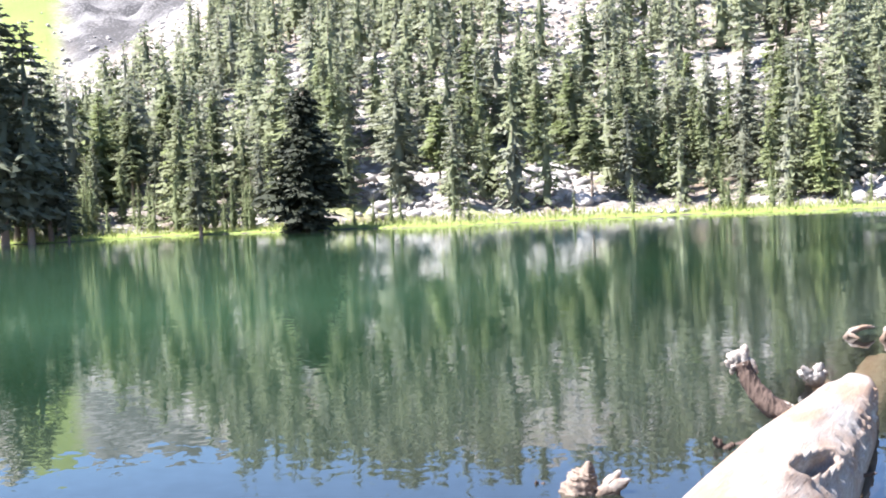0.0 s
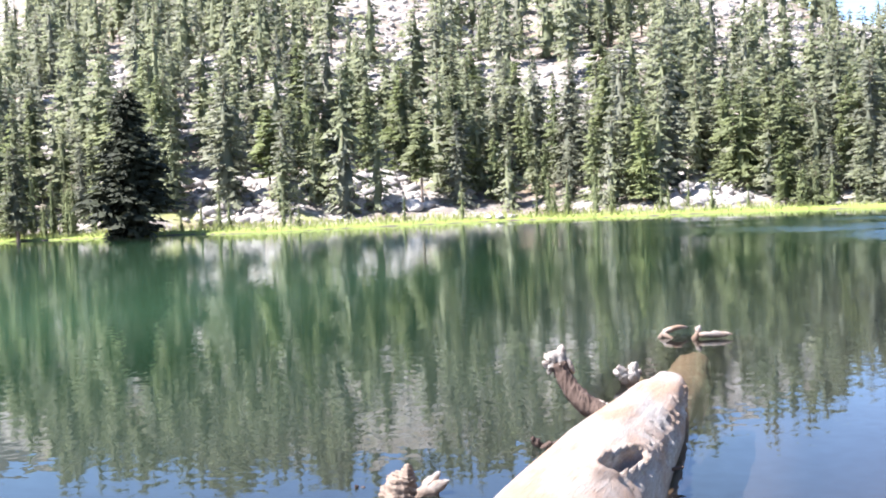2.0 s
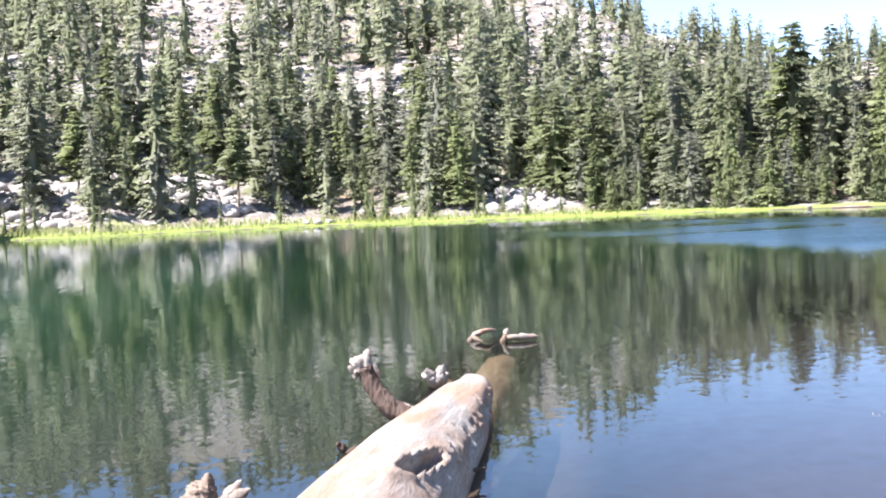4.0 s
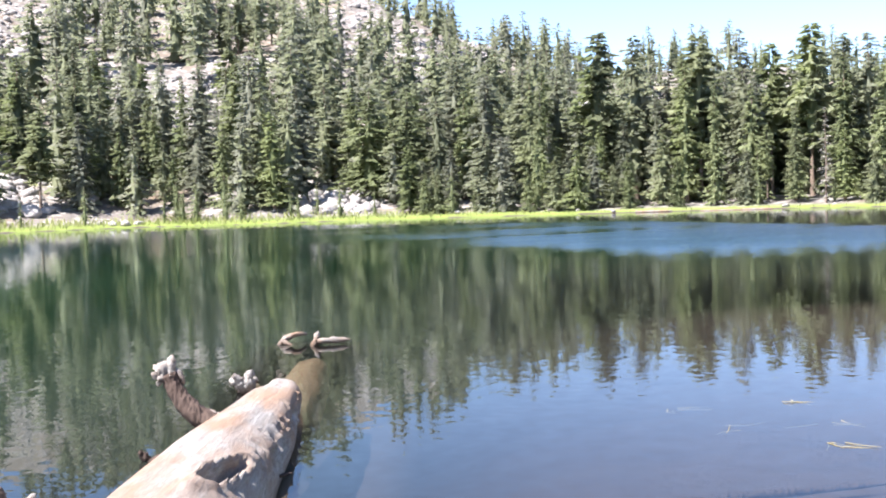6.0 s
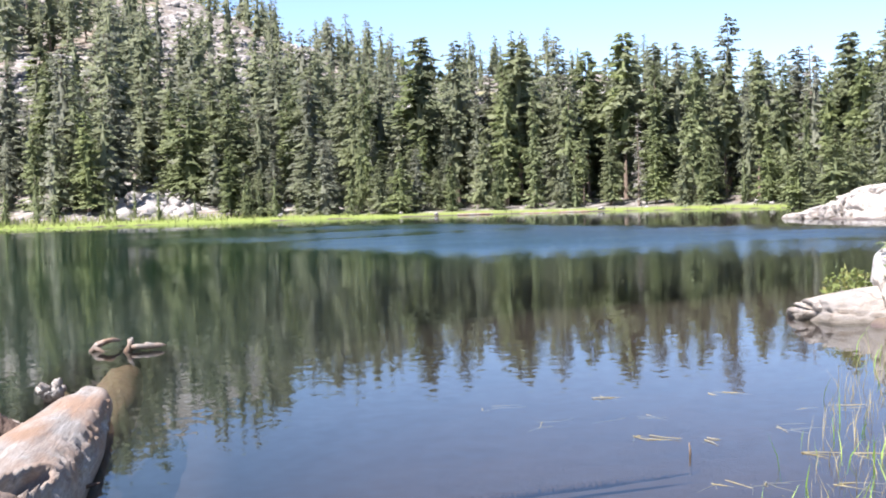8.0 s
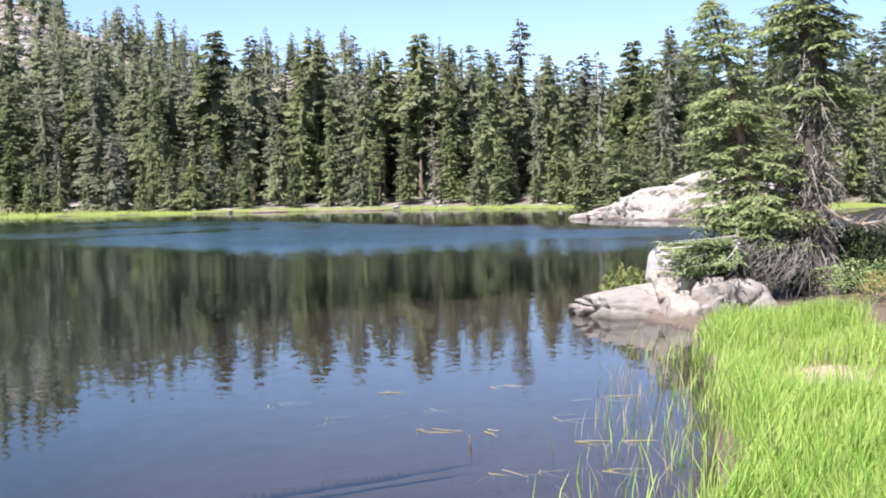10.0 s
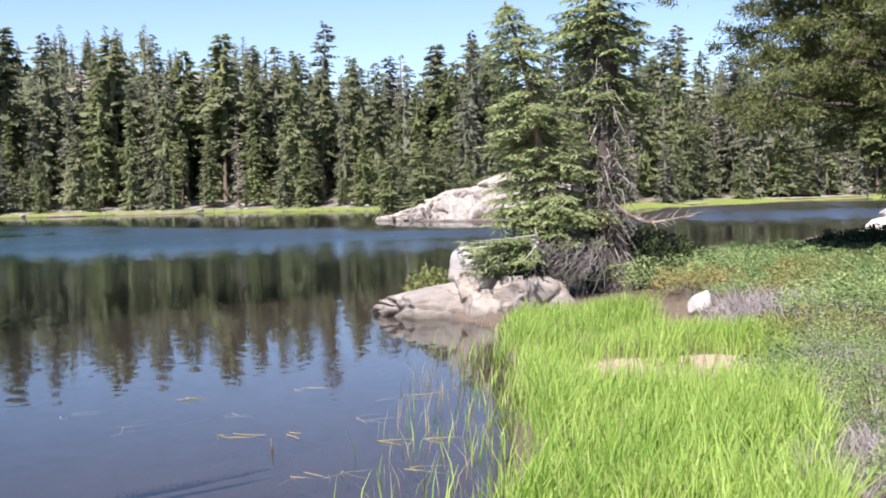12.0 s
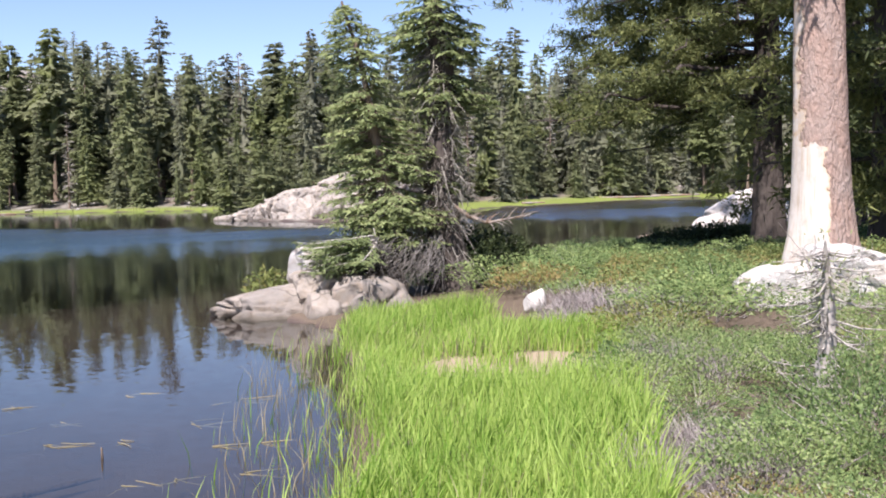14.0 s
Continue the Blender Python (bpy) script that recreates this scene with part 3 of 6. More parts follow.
trees_rng = np.random.RandomState(42)
PROTO = []
KINDS = [("slender grey-green hemlock on the far shore", 15.0, 3.3, 40, 7, 10, NEEDLE_BLUE, {"power": 0.55}),
         ("narrow green lodgepole pine on the far shore", 14.0, 2.6, 40, 7, 10, NEEDLE, {"droop": 0.3, "power": 0.5, "bare": 0.08}),
         ("tall ragged conifer with gaps in its crown", 17.0, 3.2, 38, 7, 10, NEEDLE_BLUE, {"gaps": 0.34, "bare": 0.14, "power": 0.5}),
         ("full green fir on the far shore", 13.0, 3.4, 40, 7, 10, NEEDLE, {"power": 0.66}),
         ("sunlit narrow spire-shaped fir", 14.5, 2.7, 42, 7, 10, NEEDLE_YOUNG, {"power": 0.66}),
         ("broad-topped old pine with a flat crown", 16.0, 3.0, 34, 7, 11, NEEDLE, {"power": 0.30, "bare": 0.30, "droop": 0.1, "gaps": 0.25, "coarse": 1.3}),
         ("thin tall hemlock with drooping branches", 16.5, 2.6, 40, 7, 10, NEEDLE_BLUE, {"droop": 0.7, "gaps": 0.2, "power": 0.5, "bare": 0.06}),
         ("half-dead grey conifer with thin branches", 15.0, 1.5, 26, 6, 8, DEAD_TWIGS, {"gaps": 0.4, "fat": 0.3, "power": 0.6, "heart": 0.03, "coarse": 1.5}),
         ("tall pine at the water's edge, needles coloured dark for shade", 17.0, 2.8, 36, 7, 10, NEEDLE_SHADE, {"gaps": 0.30, "bare": 0.10, "power": 0.45, "coarse": 1.2})]
for k, (label, hgt, rad, wh, per, cnt, leaf, kw) in enumerate(KINDS):
    PROTO.append((conifer("conifer", label, 100 + k, hgt, rad, wh, per, cnt, leaf, **kw), hgt))
for ob, _ in PROTO:
    tagged(ob, group="trees along the far shore")

occupied = []


def free_spot(x, y, gap):
    return all((x - a) ** 2 + (y - b) ** 2 > gap * gap for a, b in occupied)


# open rock: compass angle, distance, half width in degrees, half depth in metres
OPENINGS = [(4.5, 138, 2.4, 6), (-1.6, 137, 1.6, 5), (5.5, 235, 2.4, 50), (6.2, 190, 1.2, 22), (13.8, 172, 2.0, 14), (10.3, 185, 1.3, 10), (17.0, 185, 1.6, 14), (-14.2, 310, 3.2, 55), (-18.8, 330, 2.0, 60),
            (-7.3, 205, 0.6, 18), (25.0, 215, 1.2, 45), (22.0, 240, 1.4, 35), (28.0, 225, 1.0, 40), (42.0, 235, 1.8, 50), (64.8, 215, 1.4, 40), (70.0, 190, 1.0, 25),
            (20.8, 131, 1.4, 8), (5.7, 146, 0.7, 8), (0.0, 255, 0.9, 30), (33.5, 225, 1.0, 30), (-2.5, 180, 0.5, 16), (9.0, 250, 1.0, 24)]


def clearing(x, y):
    """About 0 in thick wood, 1 and more in open rock and scree."""
    az, r = np.degrees(np.arctan2(x, y)), np.hypot(x, y)
    v = 0.75 * wave_noise(x, y, 0.055, 31, 3)
    for a, d, w, h in OPENINGS:
        v = np.maximum(v, 1.35 - ((az - a) / w) ** 2 * 0.6 - ((r - d) / h) ** 2 * 0.6)
    return v


def spread(az, r):
    """Plan positions, inland distances, openness and ground heights for arrays of angles and distances."""
    x, y = r * np.sin(np.radians(az)), r * np.cos(np.radians(az))
    return x, y, shore_distance(x, y), clearing(x, y), ground_height(x, y)


def shore_tree(x, y, height, kind=None, squash=1.0):
    k = trees_rng.choice(8, p=[0.2, 0.17, 0.13, 0.14, 0.12, 0.08, 0.13, 0.03]) if kind is None else kind
    ob, hgt = PROTO[k]
    s = height / hgt
    copy = copy_thing(ob, placed(x, y, trees_rng.uniform(0, 6.28), s * squash, 1.0 / squash))
    occupied.append((x, y))
    return copy


def inland(x, y):
    return float(shore_distance(np.array([x]), np.array([y]))[0])


# trees that stand out against the sky or at the water: angle, distance, height, kind, slenderness
for az, r, hgt, kind, sq in [(48.33, 128, 19.0, 2, 0.75), (33.7, 128, 18.1, 5, 0.95), (35.4, 128, 17.6, 2, 1.0), (38.4, 128, 17.4, 5, 1.05), (40.3, 128, 17.7, 2, 0.8), (41.7, 130, 16.1, 5, 0.8),
                            (43.5, 128, 17.8, 5, 0.9), (44.9, 128, 16.5, 0, 0.95), (47.1, 128, 15.5, 0, 0.9), (51.4, 128, 15.2, 0, 1.0), (52.3, 127, 14.2, 6, 1.0), (53.7, 128, 16.3, 5, 0.9),
                            (55.4, 128, 16.5, 5, 0.9), (56.8, 126, 14.2, 6, 1.0), (65.2, 126, 17.2, 2, 1.0), (67.8, 124, 13.9, 0, 1.0), (26.9, 138, 15.6, 2, 1.1), (28.4, 136, 15.4, 6, 1.2), (30.1, 134, 15.0, 0, 1.0),
                            (31.7, 132, 15.2, 2, 1.0), (37.0, 130, 14.8, 6, 1.1), (46.0, 130, 14.4, 3, 0.9), (50.0, 128, 14.2, 0, 0.9), (59.5, 122, 14.0, 2, 0.9), (62.3, 122, 13.6, 5, 0.9), (64.0, 124, 13.6, 5, 0.9), (69.3, 120, 14.6, 0, 0.9),
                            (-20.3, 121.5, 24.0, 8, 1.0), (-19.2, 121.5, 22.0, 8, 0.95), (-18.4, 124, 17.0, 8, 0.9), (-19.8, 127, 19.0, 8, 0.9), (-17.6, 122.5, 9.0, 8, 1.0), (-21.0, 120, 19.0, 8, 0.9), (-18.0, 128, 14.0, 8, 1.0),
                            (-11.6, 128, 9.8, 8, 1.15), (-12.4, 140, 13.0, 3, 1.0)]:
    shore_tree(*at(az, r), hgt, kind, sq)

# the first belt of trees behind the meadow, each one a thing of its own
made, N = 0, 7000
caz, cr = trees_rng.uniform(-24, 80, N), trees_rng.uniform(100, 164, N)
for az, r, x, y, sd, bare_rock, chance in zip(caz, cr, *spread(caz, cr)[:4], trees_rng.uniform(0, 1, N)):
    if made >= 275:
        break
    low = np.interp(az, [-25, -18, -16, -9, -6, 0, 10, 22, 30, 40, 60, 80], [2, 4, 11, 10, 10, 13, 11, 10, 5, 4, 3, 4])
    if sd < low or sd > low + 30 or (y < 33 and r < 112) or bare_rock > 0.8 or chance < 0.55 * (sd - low) / 30 or (az < 34 and chance < 0.2) or (az > 57 and chance < 0.45) or not free_spot(x, y, 2.1 if az < 34 else 1.8):
        continue
    tall = trees_rng.uniform(8.5, 14.5) * (trees_rng.uniform(0.95, 1.28) if az > 34 else 1.0) * (1.0 if sd > low + 3 else 0.75)
    tall = min(tall, 15.6)
    shore_tree(x, y, tall, kind=int(trees_rng.choice(8, p=[0.15, 0.23, 0.12, 0.11, 0.20, 0.06, 0.10, 0.03])) if az > 30 else None, squash=trees_rng.uniform(0.8, 1.25) * (0.70 if az > 30 else 0.95))
    made += 1

# lower trees that close the foot of the wood on the far side
made = 0
for az in trees_rng.uniform(24, 78, 900):
    if made >= 48:
        break
    for r in np.arange(96, 128, 0.8):
        x, y = at(az, r)
        if y > 33 and 3.0 < inland(x, y) < 7.5 and trees_rng.uniform(0, 1) < 0.3:
            if free_spot(x, y, 1.5):
                shore_tree(x, y, trees_rng.uniform(4.0, 8.5), int(trees_rng.choice([0, 1, 3, 4])), trees_rng.uniform(0.9, 1.25))
                made += 1
            break

# young firs on the meadow
young = conifer("young_fir", "small bright young fir on the meadow edge", 210, 3.4, 0.75, 18, 7, 6, NEEDLE_YOUNG, power=0.8, bare=0.02)
tagged(young, group="young firs on the meadow")
young.matrix_basis = placed(*at(9.2, 124.5), 0, 1.2)
for k in range(100):
    az = trees_rng.uniform(-15, 58)
    if k < 12:
        az = trees_rng.uniform(12, 16.5)
    elif k < 20:
        az = trees_rng.uniform(22.5, 28.5)
    elif k < 66:
        az = trees_rng.uniform(-21, -9)
    for r in np.arange(100, 140, 0.7):
        sd = inland(*at(az, r))
        if 3.0 < sd < (17 if az < -8 else 12) and trees_rng.uniform(0, 1) < 0.25:
            x, y = at(az, r)
            s = trees_rng.uniform(0.45, 1.15) * (1.7 if az < -8 else 1.0)
            copy_thing(young, placed(x, y, trees_rng.uniform(0, 6), s, trees_rng.uniform(0.9, 1.3)))
            break

# the wood on the slopes behind, too many to count
far_protos = []
for k in range(6):
    kw = [{}, {"droop": 0.3}, {"gaps": 0.3}, {"power": 0.62}, {"power": 0.32, "bare": 0.22}, {"droop": 0.6}][k]
    style = {"fat": 0.72, "power": 0.62, "gaps": 0.12, "coarse": 1.35, **kw}
    far_protos.append([conifer_arrays(300 + k, 13.0, [3.1, 2.7, 3.1, 3.4, 2.9, 2.6][k], 24 if near else 18, 6 if near else 5, 5, **style) for near in (True, False)])
wood_crowns, wood_trunks, wood_normals, count, N = [], [], [], 0, 24000
caz = trees_rng.uniform(-26, 84, N)
cr = 118 + (np.interp(caz, RIDGE_AZ, RIDGE_R) - 98) * trees_rng.uniform(0, 1, N) ** 1.25
for az, r, x, y, sd, open_rock, gz, chance in zip(caz, cr, *spread(caz, cr), trees_rng.uniform(0, 1, (N, 3))):
    if count >= 1480:
        break
    if sd < (17 if az < -9 else 11) or (az < -12.8 and r > 250) or (az > 40 and chance[0] < 0.1) or (open_rock > 0.6 and chance[1] < 0.97) or chance[2] < 0.05 + 0.4 * max(open_rock, 0) or not free_spot(x, y, 2.35):
        continue
    occupied.append((x, y))
    trunk, crown = far_protos[trees_rng.randint(6)][0 if r < 185 else 1]
    s = trees_rng.uniform(0.55, 1.2) * np.interp(az, [10, 35, 60], [1.0, 0.85, 0.8]) * (0.8 if r > np.interp(az, RIDGE_AZ, RIDGE_R) - 30 else 1.0)
    a = trees_rng.uniform(0, 6.28)
    rot = np.array([[math.cos(a), -math.sin(a), 0], [math.sin(a), math.cos(a), 0], [0, 0, 1.0]]) * np.array([s, s, s * trees_rng.uniform(0.9, 1.15)])
    off = np.array([x, y, gz - 0.2])
    wood_crowns.append((crown[0] @ rot.T + off, crown[1]))
    wood_normals.append(crown[2] @ rot.T / s)
    wood_trunks.append((trunk[0] @ rot.T + off, trunk[1]))
    count += 1
wood = tagged(new("forest"), "dense conifer forest climbing the rocky slope", "forest", kind="stuff")
part("crown", shaded_mesh("forest_crowns", *join(wood_crowns), np.concatenate(wood_normals), NEEDLE_BLUE), wood)
part("trunk", mesh_from("forest_trunks", *join(wood_trunks), BARK, True), wood)
# the first of each kind stands in the belt as well
for k, (ob, hgt) in enumerate(PROTO):
    ob.matrix_basis = placed(*at([-2, 9, 17, 24.5, 31, 38, 46, 52, -20.9][k], [136, 137, 134, 133, 130, 133, 128, 124, 124][k]))

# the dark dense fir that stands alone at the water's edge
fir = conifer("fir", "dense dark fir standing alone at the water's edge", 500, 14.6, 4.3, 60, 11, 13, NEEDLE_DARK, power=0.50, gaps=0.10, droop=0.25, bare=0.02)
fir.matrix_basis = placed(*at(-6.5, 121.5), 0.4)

# ---------------------------------------------------------------- the driftwood log
def log_arrays(rng_seed, axis, radii, sides=104, rough=0.03, cut=0.12, hole=None):
    rng = np.random.RandomState(rng_seed)
    axis, radii = np.asarray(axis, dtype=float), np.asarray(radii, dtype=float)
    s = np.concatenate([np.linspace(0, 0.24, 18), np.linspace(0.245, 1, 250)])
    n = len(s)
    k = np.linspace(0, 1, len(axis))
    pts = np.column_stack([np.interp(s, k, axis[:, c]) for c in range(3)])
    rad = np.interp(s, k, radii)
    verts, quads = tube(pts, rad, sides)
    v = verts.reshape(n, sides, 3)
    rel = v - pts[:, None]
    ang = np.arange(sides) * 2 * math.pi / sides
    S, A = np.meshgrid(s * np.linalg.norm(axis[-1] - axis[0]), ang, indexing="ij")
    bumps = rough * (np.sin(A * 3 + S * 0.7 + 1) + 0.7 * np.sin(A * 5 - S * 1.3) + 0.5 * np.sin(A * 9 + S * 0.5 + 2) + 0.6 * np.sin(S * 2.3 + A * 2)) / 1.5
    bumps += rng.normal(0, rough * 0.04, bumps.shape)
    # a flatter top with a squared shoulder on the broken side
    c3, s3 = np.abs(np.cos(A)) ** 3.0, np.abs(np.sin(A)) ** 3.0
    shoulder = ((c3 + s3) ** (-1 / 3.0) - 1) * ((A > math.pi / 2) & (A < math.pi))
    bumps += 0.75 * shoulder * rad[:, None]
    if hole:
        hs, ha, hl, hw, deep = hole
        q = ((S - hs) / hl) ** 2 + ((np.mod(A - ha - 0.36 * (S - hs) + math.pi, 2 * math.pi) - math.pi) / hw) ** 2
        q = q * (1 + 0.10 * np.sin(A * 11 + S * 9) + 0.14 * np.sin(S * 23 + A * 5))
        bumps -= deep * (0.55 * smooth01(1.6, 0.6, q) + 0.45 * smooth01(0.8, 0.45, q))
        bumps += 0.22 * deep * np.exp(-((np.sqrt(q) - 1.4) / 0.28) ** 2)
        # weathered pits, crumbs and flakes along the broken edge
        for _ in range(240):
            ps = hs + rng.uniform(-0.4, 5.2)
            pa = min(ha + 0.36 * (ps - hs), 2.66) + rng.normal(0.05, 0.17)
            pr = rng.uniform(0.014, 0.045)
            d2 = ((S - ps) / (pr * 1.5)) ** 2 + ((A - pa) * 0.45 / pr) ** 2
            bumps += rng.choice([-1, -1, 1]) * rng.uniform(0.3, 0.75) * pr * np.exp(-d2 * d2)
        # drying checks along the grain
        for _ in range(26):
            ca, c0, cl = rng.uniform(0.2, 2.6), rng.uniform(2.5, 8.0), rng.uniform(0.4, 1.6)
            bumps -= 0.010 * np.exp(-((A - ca - 0.03 * np.sin(S * 3 + ca * 9)) / 0.028) ** 2) * smooth01(0, 0.3, cl / 2 - np.abs(S - c0))
    v = pts[:, None] + rel * (1 + bumps[:, :, None] / np.maximum(rad[:, None, None], 0.05))
    # a rounded, ragged far end
    end = np.clip((s - (1 - cut)) / cut, 0, 1)
    v = pts[:, None] + (v - pts[:, None]) * np.sqrt(np.clip(1 - end ** 3 * 0.97, 0, 1))[:, None, None]
    # the butt end is closed
    v[0] = pts[0] + (v[0] - pts[0]) * 0.02
    return v.reshape(-1, 3), quads


def grain_object(name, arrays, material, origin, along):
    """A mesh whose local Y runs along the grain."""
    m = look(origin, along) @ Matrix.Rotation(radians(-90), 4, "X")
    inv = np.array(m.inverted())
    v = arrays[0] @ inv[:3, :3].T + inv[:3, 3]
    me = mesh_from(name, v, arrays[1], material, True)
    return me, m




# ---------------------------------------------------------------- rocks
def rock_arrays(seed, size, rough=0.18, subdiv=4, facets=7, cut=(0.42, 0.8)):
    rng = np.random.RandomState(seed)
    bm = bmesh.new()
    bmesh.ops.create_icosphere(bm, subdivisions=subdiv, radius=1.0)
    v = np.array([p.co[:] for p in bm.verts])
    f = np.array([[q.index for q in p.verts] for p in bm.faces])
    bm.free()
    # cut flat faces into the ball, then roughen it
    for _ in range(facets):
        n = rng.normal(0, 1, 3)
        n /= np.linalg.norm(n)
        d = rng.uniform(*cut)
        over = v @ n - d
        v = v - np.clip(over, 0, None)[:, None] * n * 0.94
    bump = np.zeros(len(v))
    amp = rough
    for fr in (1.7, 3.3, 6.5, 12.0, 23.0):
        for _ in range(3):
            k = rng.normal(0, 1, 3)
            k *= fr / np.linalg.norm(k)
            bump += amp * np.sin(v @ k + rng.uniform(0, 6.28)) / 3
        amp *= 0.6
    v = v * (1 + bump)[:, None] * np.array(size)
    return v, f


def rock(name, label, seed, x, y, z, size, turn=0.0, material=GRANITE, rough=0.16, subdiv=4, facets=7, cut=(0.42, 0.8)):
    me = mesh_from(name, *rock_arrays(seed, size, rough, subdiv, facets, cut), material, True)
    ob = tagged(new(name, me), label, "rock")
    ob.matrix_basis = pose(x, y, z, 0, 0, turn)
    return ob



log_axis = [(0.1, 3.2, 0.40), (1.2, 6.0, 0.22), (2.33, 8.75, 0.08), (3.14, 10.4, 0.08), (3.76, 11.75, 0.07), (4.06, 12.42, 0.06)]
log_me, log_m = grain_object("log", log_arrays(3, log_axis, [0.54, 0.52, 0.465, 0.365, 0.29, 0.25], rough=0.016, hole=(3.10, 2.17, 0.36, 0.125, 0.19), cut=0.03), DRIFTWOOD, log_axis[0], log_axis[-1])
log = tagged(new("log", log_me), "large sun-bleached driftwood log lying half in the lake", "log")
log.matrix_basis = log_m


def limb(points, radii, sides=10, rough=0.12, seed=0):
    """A crooked branch: smooth points, noisy rings, closed end."""
    rng = np.random.RandomState(seed)
    points, radii = np.asarray(points, dtype=float), np.asarray(radii, dtype=float)
    k, s = np.linspace(0, 1, len(points)), np.linspace(0, 1, 4 * len(points))
    pts = np.column_stack([np.interp(s, k, points[:, c]) for c in range(3)])
    pts[1:-1] = (pts[:-2] + 2 * pts[1:-1] + pts[2:]) / 4
    rad = np.interp(s, k, radii)
    rad[-1] *= 0.25
    v, q = tube(pts, rad, sides)
    centre = np.repeat(pts, sides, axis=0)
    return centre + (v - centre) * (1 + rng.normal(0, rough, (len(v), 1))), q


def wood_piece(name, label, pieces, material, category="driftwood"):
    if 1 < len(pieces) < 30:
        ob = new(name)
        for piece in pieces:
            part("limb", mesh_from("limb", *piece, material, True), ob)
    else:
        ob = new(name, mesh_from(name, *join(pieces), material, True))
    return tagged(ob, label, category)


# broken limb stub on the log, with its splintered pale head
stub = part("branch_stub", mesh_from("branch_stub", *limb([(3.12, 10.86, 0.16), (2.98, 10.86, 0.20), (2.83, 10.94, 0.27), (2.71, 11.02, 0.40), (2.63, 11.08, 0.56), (2.60, 11.1, 0.70)], [0.085, 0.095, 0.10, 0.088, 0.080, 0.075], 14, 0.09, seed=5), WET_WOOD, True), log, "dark curved broken branch stub")
stub.matrix_parent_inverse = log_m.inverted()
heads = [limb([(2.62, 11.1, 0.66), (2.56, 11.1, 0.73), (2.50, 11.11, 0.70), (2.48, 11.11, 0.62)], [0.06, 0.062, 0.05, 0.02], 12, 0.25, 6), limb([(2.60, 11.1, 0.66), (2.63, 11.1, 0.77), (2.645, 11.1, 0.84)], [0.06, 0.048, 0.012], 10, 0.2, seed=7),
         limb([(2.65, 11.09, 0.70), (2.70, 11.07, 0.66), (2.735, 11.06, 0.56)], [0.03, 0.032, 0.014], 8, 0.2, seed=8), limb([(2.56, 11.1, 0.66), (2.52, 11.09, 0.62), (2.50, 11.09, 0.56)], [0.045, 0.035, 0.012], 9, 0.25, 9),
         limb([(2.98, 10.88, 0.26), (2.92, 10.90, 0.30), (2.86, 10.93, 0.33)], [0.05, 0.035, 0.008], 9, 0.15, 10)]
for piece in heads:
    splinter = part("splinter", mesh_from("splinter", *piece, DRIFTWOOD, True), log, "pale splintered wood at the break")
    splinter.matrix_parent_inverse = log_m.inverted()

knob_rng = np.random.RandomState(15)


def knot_pieces(x, y, z, size, count, rng):
    out = []
    for _ in range(count):
        a, up = rng.uniform(0, 6.28), rng.uniform(0.2, 1.0)
        d = np.array([math.cos(a) * 0.8, math.sin(a) * 0.8, up]) * size * rng.uniform(0.5, 1.0)
        p = np.array([x, y, z])
        out.append(limb([p, p + d * 0.6, p + d], [size * 0.24, size * 0.22, size * 0.10], 8, 0.28, rng.randint(999)))
    return out


wood_piece("driftwood", "bleached gnarled root knot showing above the water", knot_pieces(4.04, 13.6, 0.04, 0.26, 22, knob_rng), DRIFTWOOD)
wood_piece("root_knot", "small dark knob of a sunken branch", knot_pieces(2.32, 10.62, -0.04, 0.16, 5, knob_rng), WET_WOOD)
wood_piece("root_knot", "tiny dark knob just above the water", knot_pieces(0.60, 9.62, -0.03, 0.07, 3, knob_rng), WET_WOOD)
wood_piece("stump", "broken grey stump end with reddish splinters", [limb([(0.86, 9.30, -0.25), (0.88, 9.29, -0.05), (0.90, 9.28, 0.06), (0.92, 9.27, 0.14), (0.925, 9.265, 0.17)], [0.15, 0.15, 0.135, 0.10, 0.06], 18, 0.14, 21), limb([(0.93, 9.26, 0.1), (0.95, 9.26, 0.19), (0.96, 9.26, 0.24)], [0.06, 0.045, 0.02], rough=0.2, seed=22)], BARK, "stump")
wood_piece("splinter", "pale reddish splintered branch beside the stump", [limb([(1.0, 9.22, -0.1), (1.12, 9.2, 0.04), (1.26, 9.2, 0.10)], [0.07, 0.055, 0.02], rough=0.22, seed=23), limb([(1.02, 9.25, -0.1), (1.1, 9.22, 0.08), (1.2, 9.25, 0.16)], [0.06, 0.045, 0.015], rough=0.22, seed=24), limb([(0.98, 9.2, -0.1), (1.05, 9.19, 0.03), (1.16, 9.18, 0.03)], [0.06, 0.05, 0.02], rough=0.22, seed=25)], DRIFTWOOD)
wood_piece("sunken_branch", "dark wet branch lying half under water beside the log", [limb([(3.1, 11.15, -0.12), (2.85, 10.9, -0.06), (2.6, 10.75, -0.07), (2.2, 10.72, -0.10), (1.9, 10.8, -0.12)], [0.16, 0.14, 0.11, 0.09, 0.05], 10, 0.12, 33)], WET_WOOD, "branch")
wood_piece("twig", "short dark twig poking out beside the log", [limb([(2.75, 9.02, 0.12), (2.93, 9.0, 0.10), (3.05, 9.0, 0.115)], [0.022, 0.018, 0.01], 6, seed=25)], WET_WOOD)
wood_piece("sunken_log", "brown sunken log just under the surface", [limb([(3.6, 11.7, -0.50), (4.4, 13.4, -0.46), (5.2, 15.0, -0.40), (6.1, 17.0, -0.30)], [0.38, 0.38, 0.34, 0.22], 16, 0.05, 26),
           limb([(4.6, 13.8, -0.3), (4.5, 14.9, -0.24), (4.9, 16.4, -0.16)], [0.14, 0.11, 0.05], 9, 0.1, 27)], SUNKEN_WOOD, "log")
